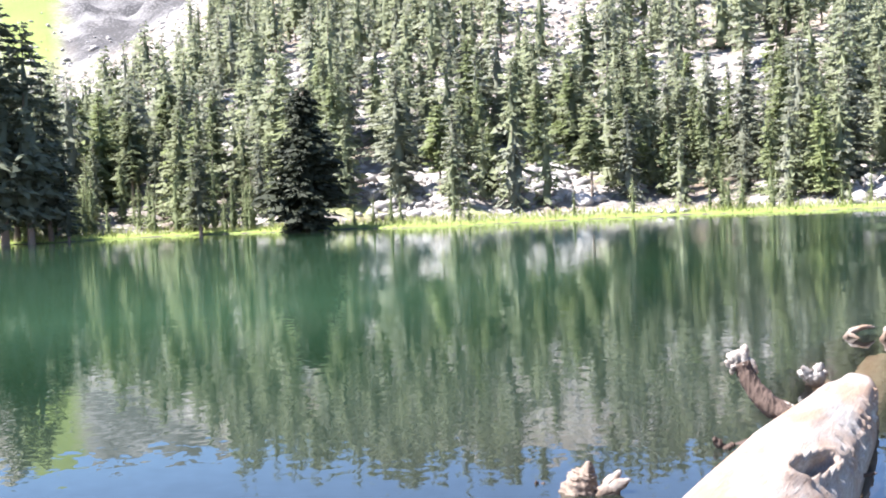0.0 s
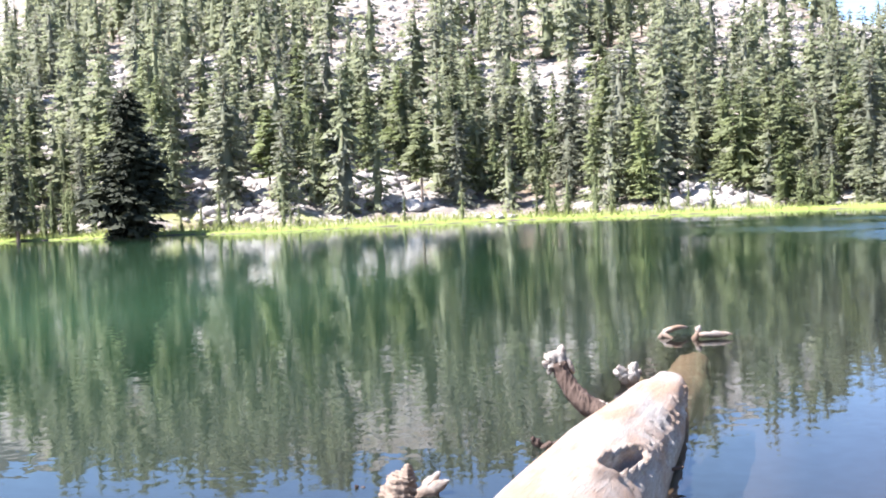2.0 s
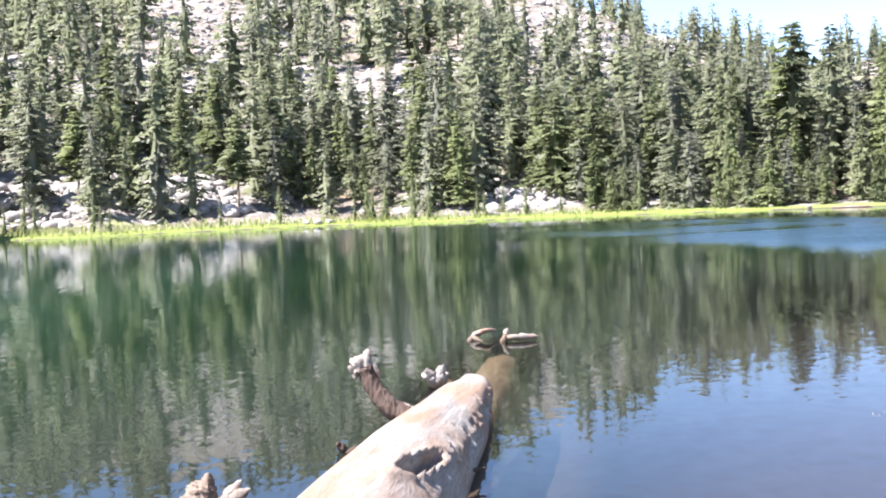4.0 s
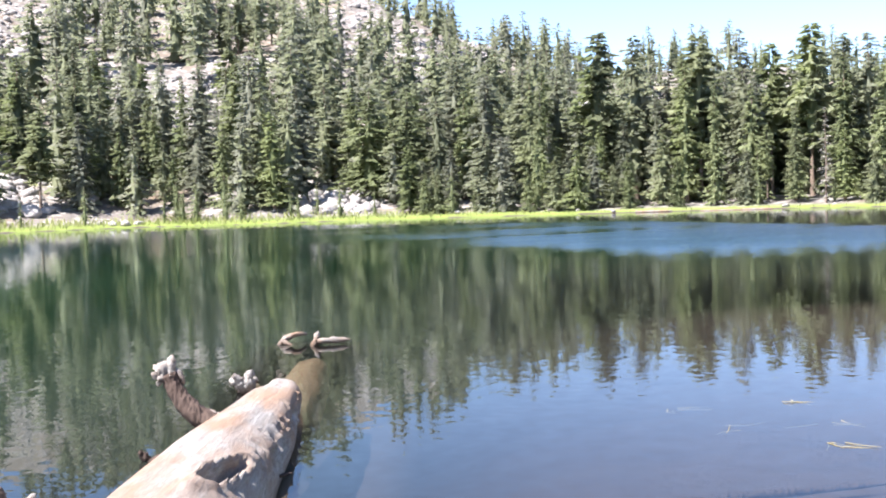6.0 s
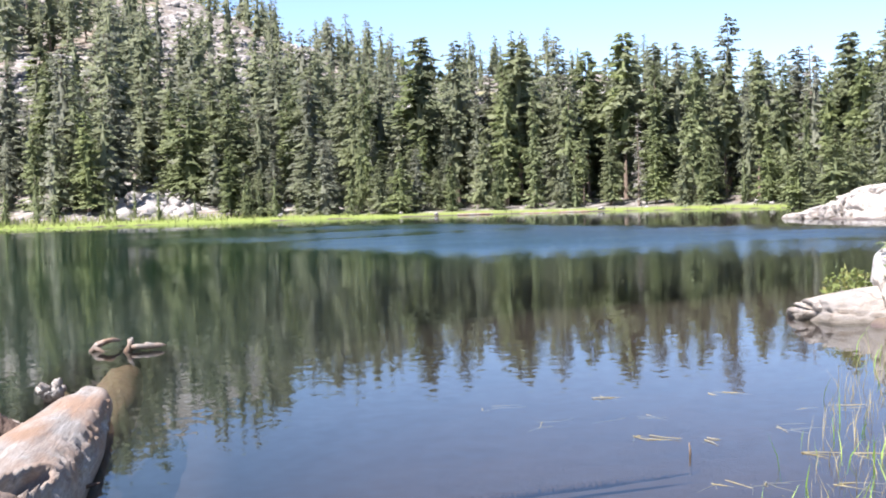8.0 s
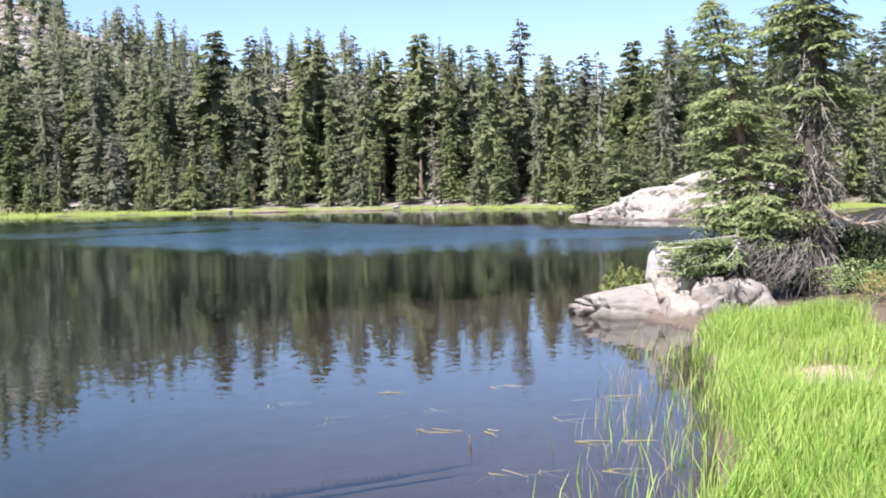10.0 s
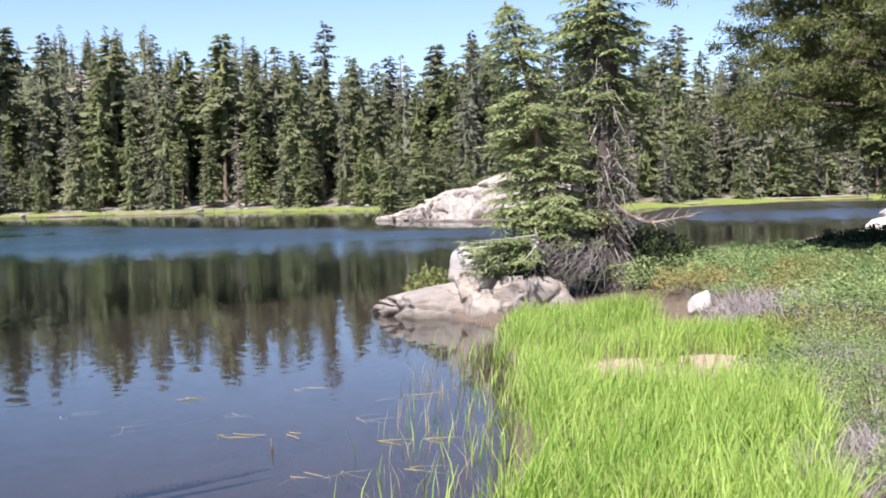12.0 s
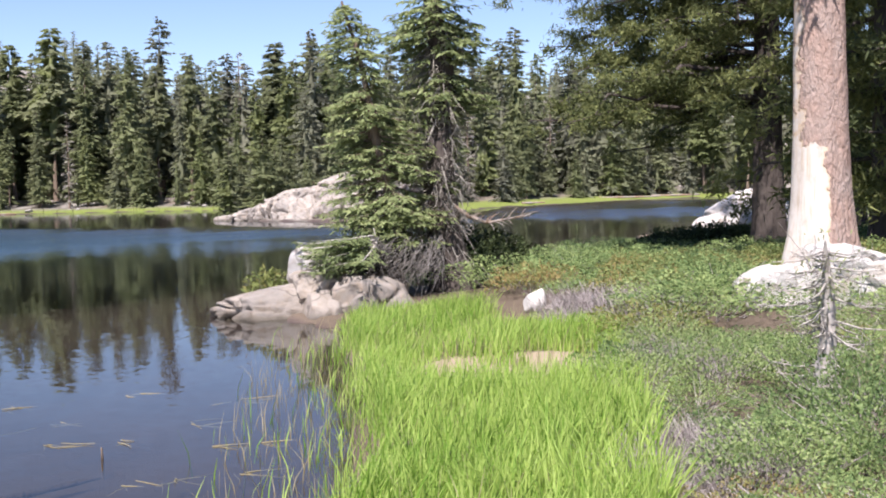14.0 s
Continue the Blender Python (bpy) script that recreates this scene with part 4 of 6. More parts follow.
wood_piece("driftwood", "bleached crooked branch lying on the water", [limb([(5.75, 17.75, -0.06), (5.9, 17.7, 0.09), (6.1, 17.75, 0.14), (6.35, 17.95, 0.10)], [0.03, 0.045, 0.04, 0.015], 9, 0.2, 28), limb([(5.85, 17.7, 0.05), (5.98, 17.55, -0.03)], [0.035, 0.02], 8, 0.2, 29)], DRIFTWOOD)
wood_piece("driftwood", "bleached knotted branch showing above the water", [limb([(6.2, 17.3, -0.03), (6.28, 17.3, 0.16), (6.3, 17.3, 0.20)], [0.05, 0.045, 0.02], 8, 0.2, 30), limb([(6.25, 17.25, 0.06), (6.5, 17.2, 0.07), (6.78, 17.2, 0.05)], [0.04, 0.045, 0.02], 9, 0.25, 31)], DRIFTWOOD)


def on_bank(label, seed, az, r, size, turn=0.0, sunk=0.35, material=GRANITE, z=None, **kw):
    x, y = at(az, r)
    base = ground_z(x, y) if z is None else z
    return rock("rock", label, seed, x, y, base + size[2] * (1 - 2 * sunk), size, turn, material, **kw)


def crag(label, seed, x, y, z, size, turn, taper=0.0, planes=16, cracks=4, material=GRANITE_WARM, cut=(0.55, 0.8), flake=1.0):
    """Angular weathered granite: flat split faces, chipped edges and open cracks."""
    rng = np.random.RandomState(seed)
    v, f = rock_arrays(seed, (1, 1, 1), 0.0, 5, 0)
    v = v / (np.sum(np.abs(v) ** 3.2, axis=1) ** (1 / 3.2))[:, None]
    for _ in range(planes):
        n = rng.normal(0, 1, 3) * [1, 1, 0.7]
        n /= np.linalg.norm(n)
        over = v @ n - rng.uniform(*cut) * np.abs(n).sum() / 1.25
        v = v - np.clip(over, 0, None)[:, None] * n
    shift = np.zeros(len(v))
    for fr, amp in ((2.5, 0.035), (5.0, 0.022), (9.0, 0.016), (17.0, 0.011), (31.0, 0.008)):
        for _ in range(4):
            k = rng.normal(0, 1, 3)
            shift += flake * amp * np.sin(v @ (k * fr / np.linalg.norm(k)) + rng.uniform(0, 6.28)) * 0.7
    # stepped flakes, then narrow cracks that wander
    step = sum(np.sin(v @ rng.normal(0, 3.5, 3) + rng.uniform(0, 6.28)) for _ in range(5))
    shift += flake * 0.030 * np.round(step * 0.9) / 2
    wander = 0.12 * np.sin(v[:, 2] * 4 + seed) + 0.07 * np.sin(v[:, 1] * 7 + seed)
    for _ in range(cracks):
        n = rng.normal(0, 1, 3) * [1.3, 0.8, 0.3]
        n /= np.linalg.norm(n)
        gap = np.abs(v @ n - rng.uniform(-0.5, 0.5) + wander)
        shift -= 0.14 * np.exp(-(gap / 0.035) ** 2)
    v = v * (1 + shift)[:, None]
    v[:, 2] *= 1 + taper * v[:, 0]
    ob = tagged(new("rock", mesh_from("rock", v * np.array(size), f, material, True)), label, "rock")
    ob.matrix_basis = pose(x, y, z, 0, 0, turn)
    return ob


crag("low stained granite slab sloping into the lake", 12, *at(53.7, 20.2), 0.02, (1.22, 0.74, 0.48), -66, 0.48, 11, 3, flake=0.8)
crag("cracked granite block at the water's edge", 29, *at(56.3, 19.75), 0.06, (0.70, 0.70, 0.60), -62, 0.05, 11, 4, flake=0.8)
crag("broad granite block half under the grass", 33, *at(57.9, 19.7), 0.10, (0.78, 0.66, 0.56), -50, -0.15, 11, 3, flake=0.8)
rock("rock", "pale upright granite boulder behind the slab", 13, *at(55.1, 20.5), 0.70, (0.40, 0.42, 0.46), 20, GRANITE, 0.07, 4, 11, (0.62, 0.86))
crag("lichen-stained granite block between two boulders", 16, *at(55.5, 20.0), 0.38, (0.52, 0.46, 0.36), 40, 0.0, 11, 2, flake=0.8)
crag("long low granite block under the fir branches", 17, *at(58.6, 20.3), 0.22, (0.65, 0.5, 0.40), -60, 0.0, 14, 3)
on_bank("small white stone among the grass and shrubs", 18, 65.97, 17.6, (0.23, 0.20, 0.23), 15, 0.12, WHITE_STONE, None, facets=9)
crag("white granite boulder under the big pine", 19, *at(77.5, 16.3), 0.62, (0.66, 0.55, 0.42), -70, 0.2, 14, 3, GRANITE_WHITE, (0.6, 0.85))
crag("broad granite ledge at the foot of the big pine", 20, *at(81.4, 16.3), 0.86, (1.05, 0.70, 0.42), -88, -0.1, 14, 4, GRANITE_WHITE, (0.6, 0.85))
for seed, az, r, size, turn in [(22, 75.4, 37.0, (1.25, 0.9, 0.95), -60), (23, 76.7, 35.8, (0.95, 0.8, 0.75), -30), (24, 74.3, 36.4, (0.6, 0.5, 0.5), -80)]:
    crag("large white boulder beyond the shrubs", seed, *at(az, r), ground_z(*at(az, r)) + size[2] * 0.45, size, turn, 0.15, 14, 3, GRANITE_WHITE, (0.6, 0.85))

# the granite point across the inlet: overlapping slabs that rise away from the water
for seed, az, r, size, turn, tilt, z in [(31, 51.3, 76.3, (1.5, 0.9, 0.35), -10, 6, 0.0), (32, 52.2, 75.5, (1.4, 1.2, 0.6), 10, 14, 0.05), (33, 53.2, 74.3, (1.3, 1.6, 0.95), -25, 18, 0.1), (34, 54.1, 73.4, (1.2, 1.7, 1.2), -5, 16, 0.1),
                                        (35, 55.1, 72.7, (1.3, 1.8, 1.35), 15, 12, 0.1), (36, 56.2, 72.2, (1.5, 1.8, 1.4), 0, 10, 0.15), (37, 57.5, 71.9, (1.7, 1.8, 1.5), -20, 6, 0.2),
                                        (39, 53.9, 77.6, (2.4, 1.8, 0.9), 5, 16, 0.7), (40, 55.2, 77.4, (2.6, 2.0, 1.1), 0, 14, 1.1), (41, 56.8, 77.2, (2.8, 2.2, 1.2), 10, 8, 1.5), (43, 58.8, 76.6, (2.8, 2.2, 1.2), 10, 0, 1.5)]:
    slab = crag("sunlit white granite slab on the rocky point", seed, *at(az, r), z, size, 0, 0.12, 14, 7, GRANITE_POINT, (0.58, 0.86), 1.3)
    slab.matrix_basis = pose(*slab.location, 0, -tilt, -az + turn)
for az, r, hgt, kind, sq in [(51.4, 83.0, 5.2, 1, 1.25), (52.0, 86.0, 4.0, 3, 1.2), (53.0, 82.0, 5.6, 4, 1.5), (53.6, 84.0, 4.6, 1, 1.3), (55.2, 81.0, 3.4, 3, 1.2), (56.2, 83.0, 5.0, 1, 1.1), (60.5, 82.0, 6.5, 3, 1.1), (59.2, 84.0, 6.0, 4, 1.2)]:
    shore_tree(*at(az, r), hgt, kind, sq)

# boulders along the far shore
for k, (az, r, w) in enumerate([(42.25, 116.5, 0.75), (40.1, 114.5, 0.4), (34.3, 116, 0.45), (32.6, 118.5, 0.5), (26.8, 121, 0.7), (19.5, 122.5, 1.1), (20.3, 126, 1.5), (21.2, 128, 1.8), (21.9, 125, 1.2), (20.8, 131, 1.9), (22.4, 130, 1.4), (19.4, 129, 1.2),
                                (11.0, 123.5, 1.3), (10.4, 124, 1.0), (11.6, 124.2, 1.1), (0.4, 131, 2.2), (1.9, 132, 1.8), (2.7, 130.5, 1.5), (4.2, 131, 2.6), (4.9, 132.5, 2.2), (6.8, 131, 2.4), (7.6, 132.5, 2.0), (-1.0, 132, 1.9), (-2.8, 131, 2.3), (3.6, 134.5, 2.4), (5.8, 134, 2.5), (3.4, 132, 1.1), (5.4, 131, 1.0), (6.2, 133, 1.3), (1.2, 133, 1.0), (-1.8, 134, 0.8), (49.6, 115.5, 0.8), (50.2, 113, 0.6), (44.4, 117, 0.4), (47.0, 117, 0.5)]):
    on_bank("pale boulder near the far shore", 60 + k, az, r, (w * 0.6, w * 0.5, w * 0.36), 37 * k, 0.3, TALUS, None, subdiv=3)


# scree and boulders on the open parts of the slope
scree_rng = np.random.RandomState(77)
scree_shapes = [rock_arrays(200 + k, (1.0, 0.8, 0.65), 0.2, 1, 6) for k in range(8)]
scree, n, N = [], 0, 22000
pick = np.array(OPENINGS)[scree_rng.randint(len(OPENINGS), size=N)]
inside = np.arange(N) % 3 > 0
caz = np.where(inside, scree_rng.normal(pick[:, 0], pick[:, 2] * 0.75), scree_rng.uniform(-24, 75, N))
cr = np.where(inside, scree_rng.normal(pick[:, 1], pick[:, 3] * 0.7), scree_rng.uniform(128, 300, N))
for x, y, sd, open_rock, gz, chance in zip(*spread(caz, cr), scree_rng.uniform(0, 1, N)):
    if n >= 5600:
        break
    if sd < 8 or (open_rock < 0.35 and chance < 0.75):
        continue
    s = min(scree_rng.lognormal(-0.5, 0.5), 1.5)
    v, f = scree_shapes[scree_rng.randint(2) if s > 1.1 else 2 + scree_rng.randint(6)]
    a = scree_rng.uniform(0, 6.28)
    rot = np.array([[math.cos(a), -math.sin(a), 0], [math.sin(a), math.cos(a), 0], [0, 0, 1.0]]) * s
    scree.append((v @ rot.T + np.array([x, y, gz + 0.15 * s]), f))
    n += 1
tagged(new("scree", mesh_from("scree", *join(scree), TALUS)), "pale granite scree and boulders on the slope", "scree", kind="stuff")

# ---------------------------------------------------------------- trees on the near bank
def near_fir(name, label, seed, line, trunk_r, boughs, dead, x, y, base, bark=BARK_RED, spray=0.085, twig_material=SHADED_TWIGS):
    """A fir seen close: a crooked trunk along line, flat boughs (height, angle, reach, droop) with side shoots of needle sprays, dead twigs (height, angle, reach, fall)."""
    rng = np.random.RandomState(seed)
    line = np.asarray(line, dtype=float)
    zz = np.linspace(line[0, 2], line[-1, 2], 26)
    axis = np.column_stack([np.interp(zz, line[:, 2], line[:, 0]) + 0.02 * np.sin(zz * 2.7 + seed), np.interp(zz, line[:, 2], line[:, 1]) + 0.02 * np.cos(zz * 2.3), zz])
    u = (zz - zz[0]) / (zz[-1] - zz[0])
    rad = trunk_r * (1 - 0.9 * u) + 0.006
    rad[:3] *= [1.7, 1.4, 1.15]
    tv, tq = tube(axis, rad, 16)
    hub = np.repeat(axis, 16, axis=0)
    tv = hub + (tv - hub) * (1 + rng.normal(0, 0.09, (len(tv), 1)))
    needles, twigs, grey = [], [], []
    for z, ang, reach, droop in boughs:
        p0 = np.array([np.interp(z, zz, axis[:, c]) for c in range(3)])
        out = np.array([math.cos(ang), math.sin(ang), 0.0])
        side = np.array([-out[1], out[0], 0.0])
        s = np.linspace(0, 1, 7)
        path = p0 + np.outer(s * reach, out) + np.outer(rng.normal(0, 0.10) * reach * s * s, side)
        path[:, 2] += reach * (-droop * s + 0.45 * droop * s * s) + rng.normal(0, 0.012, 7) * s
        twigs.append(tube(path, max(0.006, 0.016 * reach) * (1 - 0.85 * s), 5))
        for sign in (-1, 1):
            t = np.arange(rng.uniform(0.12, 0.25), 1.0, 0.085 / max(reach, 0.3))
            t = t + rng.normal(0, 0.02, len(t))
            q0 = np.column_stack([np.interp(t, s, path[:, c]) for c in range(3)])
            L = (0.40 * reach * (1.02 - t) * np.minimum(1, 0.35 + 2 * t) + 0.07) * rng.uniform(0.6, 1.25, len(t))
            way = out[None] * rng.uniform(0.5, 0.9, len(t))[:, None] + sign * side[None] * rng.uniform(0.5, 0.95, len(t))[:, None]
            way[:, 2] = -0.25 * droop - 0.08 + rng.normal(0, 0.10, len(t))
            k = np.maximum(3, (L / (spray * 0.36)).astype(int))
            who = np.repeat(np.arange(len(t)), k)
            f = rng.uniform(0.05, 1.0, len(who))
            b = q0[who] + way[who] * (L[who] * f)[:, None]
            b[:, 2] -= 0.22 * L[who] * f * f
            cross = np.column_stack([-way[who, 1], way[who, 0], 0 * f])
            d = way[who] + cross * (rng.choice([-1, 1], len(who)) * rng.uniform(0.2, 1.0, len(who)))[:, None]
            d[:, 2] += rng.normal(-0.05, 0.28, len(who))
            n = spray * rng.uniform(0.6, 1.35, len(who))
            needles.append(sprays(rng, b, d, n, n * rng.uniform(0.26, 0.46, len(who)), 0.55, True))
    for z, ang, reach, fall in dead:
        p0 = np.array([np.interp(z, zz, axis[:, c]) for c in range(3)])
        end = p0 + np.array([math.cos(ang) * reach, math.sin(ang) * reach, -fall * reach])
        mid = (p0 + end) / 2 + rng.normal(0, 0.05, 3) + [0, 0, 0.10 * reach]
        grey.append(tube([p0, mid, end], [0.016, 0.011, 0.004], 4))
        for _ in range(6):
            q = mid + (end - mid) * rng.uniform(-0.4, 1.0)
            grey.append(tube([q, q + rng.normal(0, 0.06, 3) + [0, 0, -0.06], q + rng.normal(0, 0.10, 3) + [0, 0, -0.16]], [0.008, 0.006, 0.003], 3))
    top = tagged(new(name), label, "tree")
    part("trunk", mesh_from("trunk", *join([(tv, tq)] + twigs), bark, True), top)
    nv, nt = join(needles)
    mid = nv[nt].mean(axis=1)
    nt, nn = crown_shading(rng, nv, nt, np.column_stack([np.interp(mid[:, 2], zz, axis[:, 0]), np.interp(mid[:, 2], zz, axis[:, 1]), mid[:, 2]]))
    part("crown", shaded_mesh("crown", nv, nt, nn, NEEDLE_NEAR), top, "green needle sprays")
    if grey:
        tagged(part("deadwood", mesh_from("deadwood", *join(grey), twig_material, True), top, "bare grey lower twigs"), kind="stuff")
    top.matrix_basis = pose(x, y, base)
    return top


# the two firs stand side by side, so their outlines are given across the line of sight
ACROSS = np.array([math.cos(radians(60)), -math.sin(radians(60)), 0.0])
LEFTWARD = math.pi - radians(60)
fir_rng = np.random.RandomState(700)


def leaning(points):
    """Trunk points from (offset across, height)."""
    return [tuple(ACROSS * a + np.array([0, 0, z])) for a, z in points]


def ring_of_boughs(count, low, high, heights, reaches, droop):
    out = []
    for k in range(count):
        z = low + (high - low) * (k + fir_rng.uniform(0, 1)) / count
        out.append((z, fir_rng.uniform(0, 6.283), float(np.interp(z, heights, reaches)) * fir_rng.uniform(0.55, 1.12), droop * fir_rng.uniform(0.5, 1.5)))
    return out


ax, ay = at(59.5, 21.0)
bushy = ring_of_boughs(320, 0.9, 4.9, [0.7, 1.2, 2.0, 2.8, 3.3, 3.65, 3.9, 4.3, 4.7, 4.95], [0.8, 1.15, 1.05, 0.98, 0.80, 0.56, 0.46, 0.60, 0.38, 0.14], 0.36)
for k in range(16):
    bushy.append((fir_rng.uniform(0.75, 1.55), LEFTWARD + fir_rng.normal(0, 0.55), fir_rng.uniform(0.9, 1.5), fir_rng.uniform(0.1, 0.45)))
bare = [(fir_rng.uniform(0.5, 1.7), fir_rng.uniform(0, 6.283), fir_rng.uniform(0.3, 0.8), fir_rng.uniform(0.2, 0.9)) for k in range(60)]
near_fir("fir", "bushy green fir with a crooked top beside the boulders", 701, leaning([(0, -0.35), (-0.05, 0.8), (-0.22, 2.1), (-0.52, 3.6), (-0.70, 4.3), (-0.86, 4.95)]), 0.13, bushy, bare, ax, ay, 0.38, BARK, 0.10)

bx, by = at(62.1, 21.3)
old = ring_of_boughs(70, 4.0, 5.1, [4.0, 4.6, 5.1], [0.6, 0.9, 0.8], 0.55) + ring_of_boughs(56, 3.0, 3.9, [3.0, 3.4, 3.9], [0.5, 0.66, 0.52], 0.8) + ring_of_boughs(18, 1.6, 2.9, [1.6, 2.9], [0.30, 0.38], 1.1) + ring_of_boughs(60, 5.1, 8.2, [5.1, 6.5, 8.2], [0.95, 0.8, 0.1], 0.45)
for z, side, reach in [(4.75, -1, 1.15), (4.65, -1, 1.05), (4.5, -1, 0.9), (4.7, 1, 0.9), (4.5, 1, 0.95), (4.35, 1, 0.85), (3.75, 1, 0.95), (3.55, 1, 0.95), (3.4, 1, 0.85), (3.7, -1, 0.75), (3.5, -1, 0.65), (2.85, -1, 0.4), (2.6, 1, 0.42), (2.4, 1, 0.40), (2.3, 1, 0.32), (2.75, 1, 0.3), (1.9, 1, 0.35), (1.75, 1, 0.3)]:
    for spread_angle in (-0.45, 0.1, 0.5):
        old.append((z + fir_rng.normal(0, 0.06), LEFTWARD + (math.pi if side > 0 else 0) + spread_angle + fir_rng.normal(0, 0.2), reach * fir_rng.uniform(0.75, 1.1), fir_rng.uniform(0.4, 0.8)))
bare = [(fir_rng.uniform(0.7, 4.4), fir_rng.uniform(0, 6.283), fir_rng.uniform(0.25, 0.72), fir_rng.uniform(0.4, 1.3)) for k in range(260)]
# the trunk takes the bark that is darkened for shade
near_fir("fir", "taller old fir with a thick reddish trunk and drooping boughs", 702, leaning([(0.05, -0.45), (0.0, 0.3), (-0.16, 1.0), (-0.24, 1.7), (-0.16, 2.6), (-0.10, 3.5), (-0.26, 4.9), (-0.2, 8.3)]), 0.34, old, bare, bx, by, 0.36, SHADE_BARK, 0.115, DEAD_TWIGS)

# a spray of low branches that reaches over the boulders
cx, cy = at(58.6, 20.0)
low = [(fir_rng.uniform(0.42, 0.85), LEFTWARD + fir_rng.normal(0.1, 0.6), fir_rng.uniform(0.7, 1.35), fir_rng.uniform(0.0, 0.45)) for k in range(84)]
bare = [(fir_rng.uniform(0.2, 0.75), LEFTWARD + fir_rng.normal(0.3, 0.9), fir_rng.uniform(0.3, 0.95), fir_rng.uniform(0.3, 0.9)) for k in range(70)]
near_fir("fir", "low spreading fir branches over the boulders", 703, leaning([(0.1, -0.3), (0.0, 0.5), (-0.1, 0.95)]), 0.055, low, bare, cx, cy, 0.48, DEAD_WOOD)

# dead twigs hanging in a thick fringe under the low branches, coloured dark for shade
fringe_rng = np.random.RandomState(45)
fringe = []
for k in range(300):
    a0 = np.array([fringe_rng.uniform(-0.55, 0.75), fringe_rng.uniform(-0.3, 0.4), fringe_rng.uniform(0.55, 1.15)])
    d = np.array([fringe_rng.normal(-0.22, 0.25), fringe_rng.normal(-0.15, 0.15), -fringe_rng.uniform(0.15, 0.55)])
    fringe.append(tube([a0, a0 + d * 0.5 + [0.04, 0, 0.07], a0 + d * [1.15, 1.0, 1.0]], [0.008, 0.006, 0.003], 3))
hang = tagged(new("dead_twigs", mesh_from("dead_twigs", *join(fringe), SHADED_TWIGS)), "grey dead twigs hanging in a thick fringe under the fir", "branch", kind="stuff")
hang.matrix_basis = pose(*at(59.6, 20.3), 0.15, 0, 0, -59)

# the silver dead branch that points out over the water
sn = [limb([(0, 0, 0), (0.35, 0, -0.28), (0.7, 0.0, -0.42), (1.0, 0, -0.36), (1.45, 0, -0.30)], [0.042, 0.038, 0.030, 0.022, 0.010], 7, 0.1, 41)]
sn_rng = np.random.RandomState(43)
for k in range(34):
    q = np.array([sn_rng.uniform(0.35, 1.4), 0, 0])
    q[2] = np.interp(q[0], [0, 0.35, 0.7, 1.0, 1.45], [0, -0.28, -0.42, -0.36, -0.30])
    d = np.array([sn_rng.uniform(0.05, 0.25), sn_rng.normal(0, 0.12), sn_rng.normal(0, 0.09)])
    sn.append(tube([q, q + d * 0.6 + [0, 0, 0.02], q + d], [0.011, 0.009, 0.004], 4))
snag = wood_piece("dead_branch", "bare silver dead branch leaning from the old fir", sn, DRIFTWOOD, "branch")
snag.matrix_basis = pose(*at(61.9, 21.2), 1.85, 0, 0, -62)


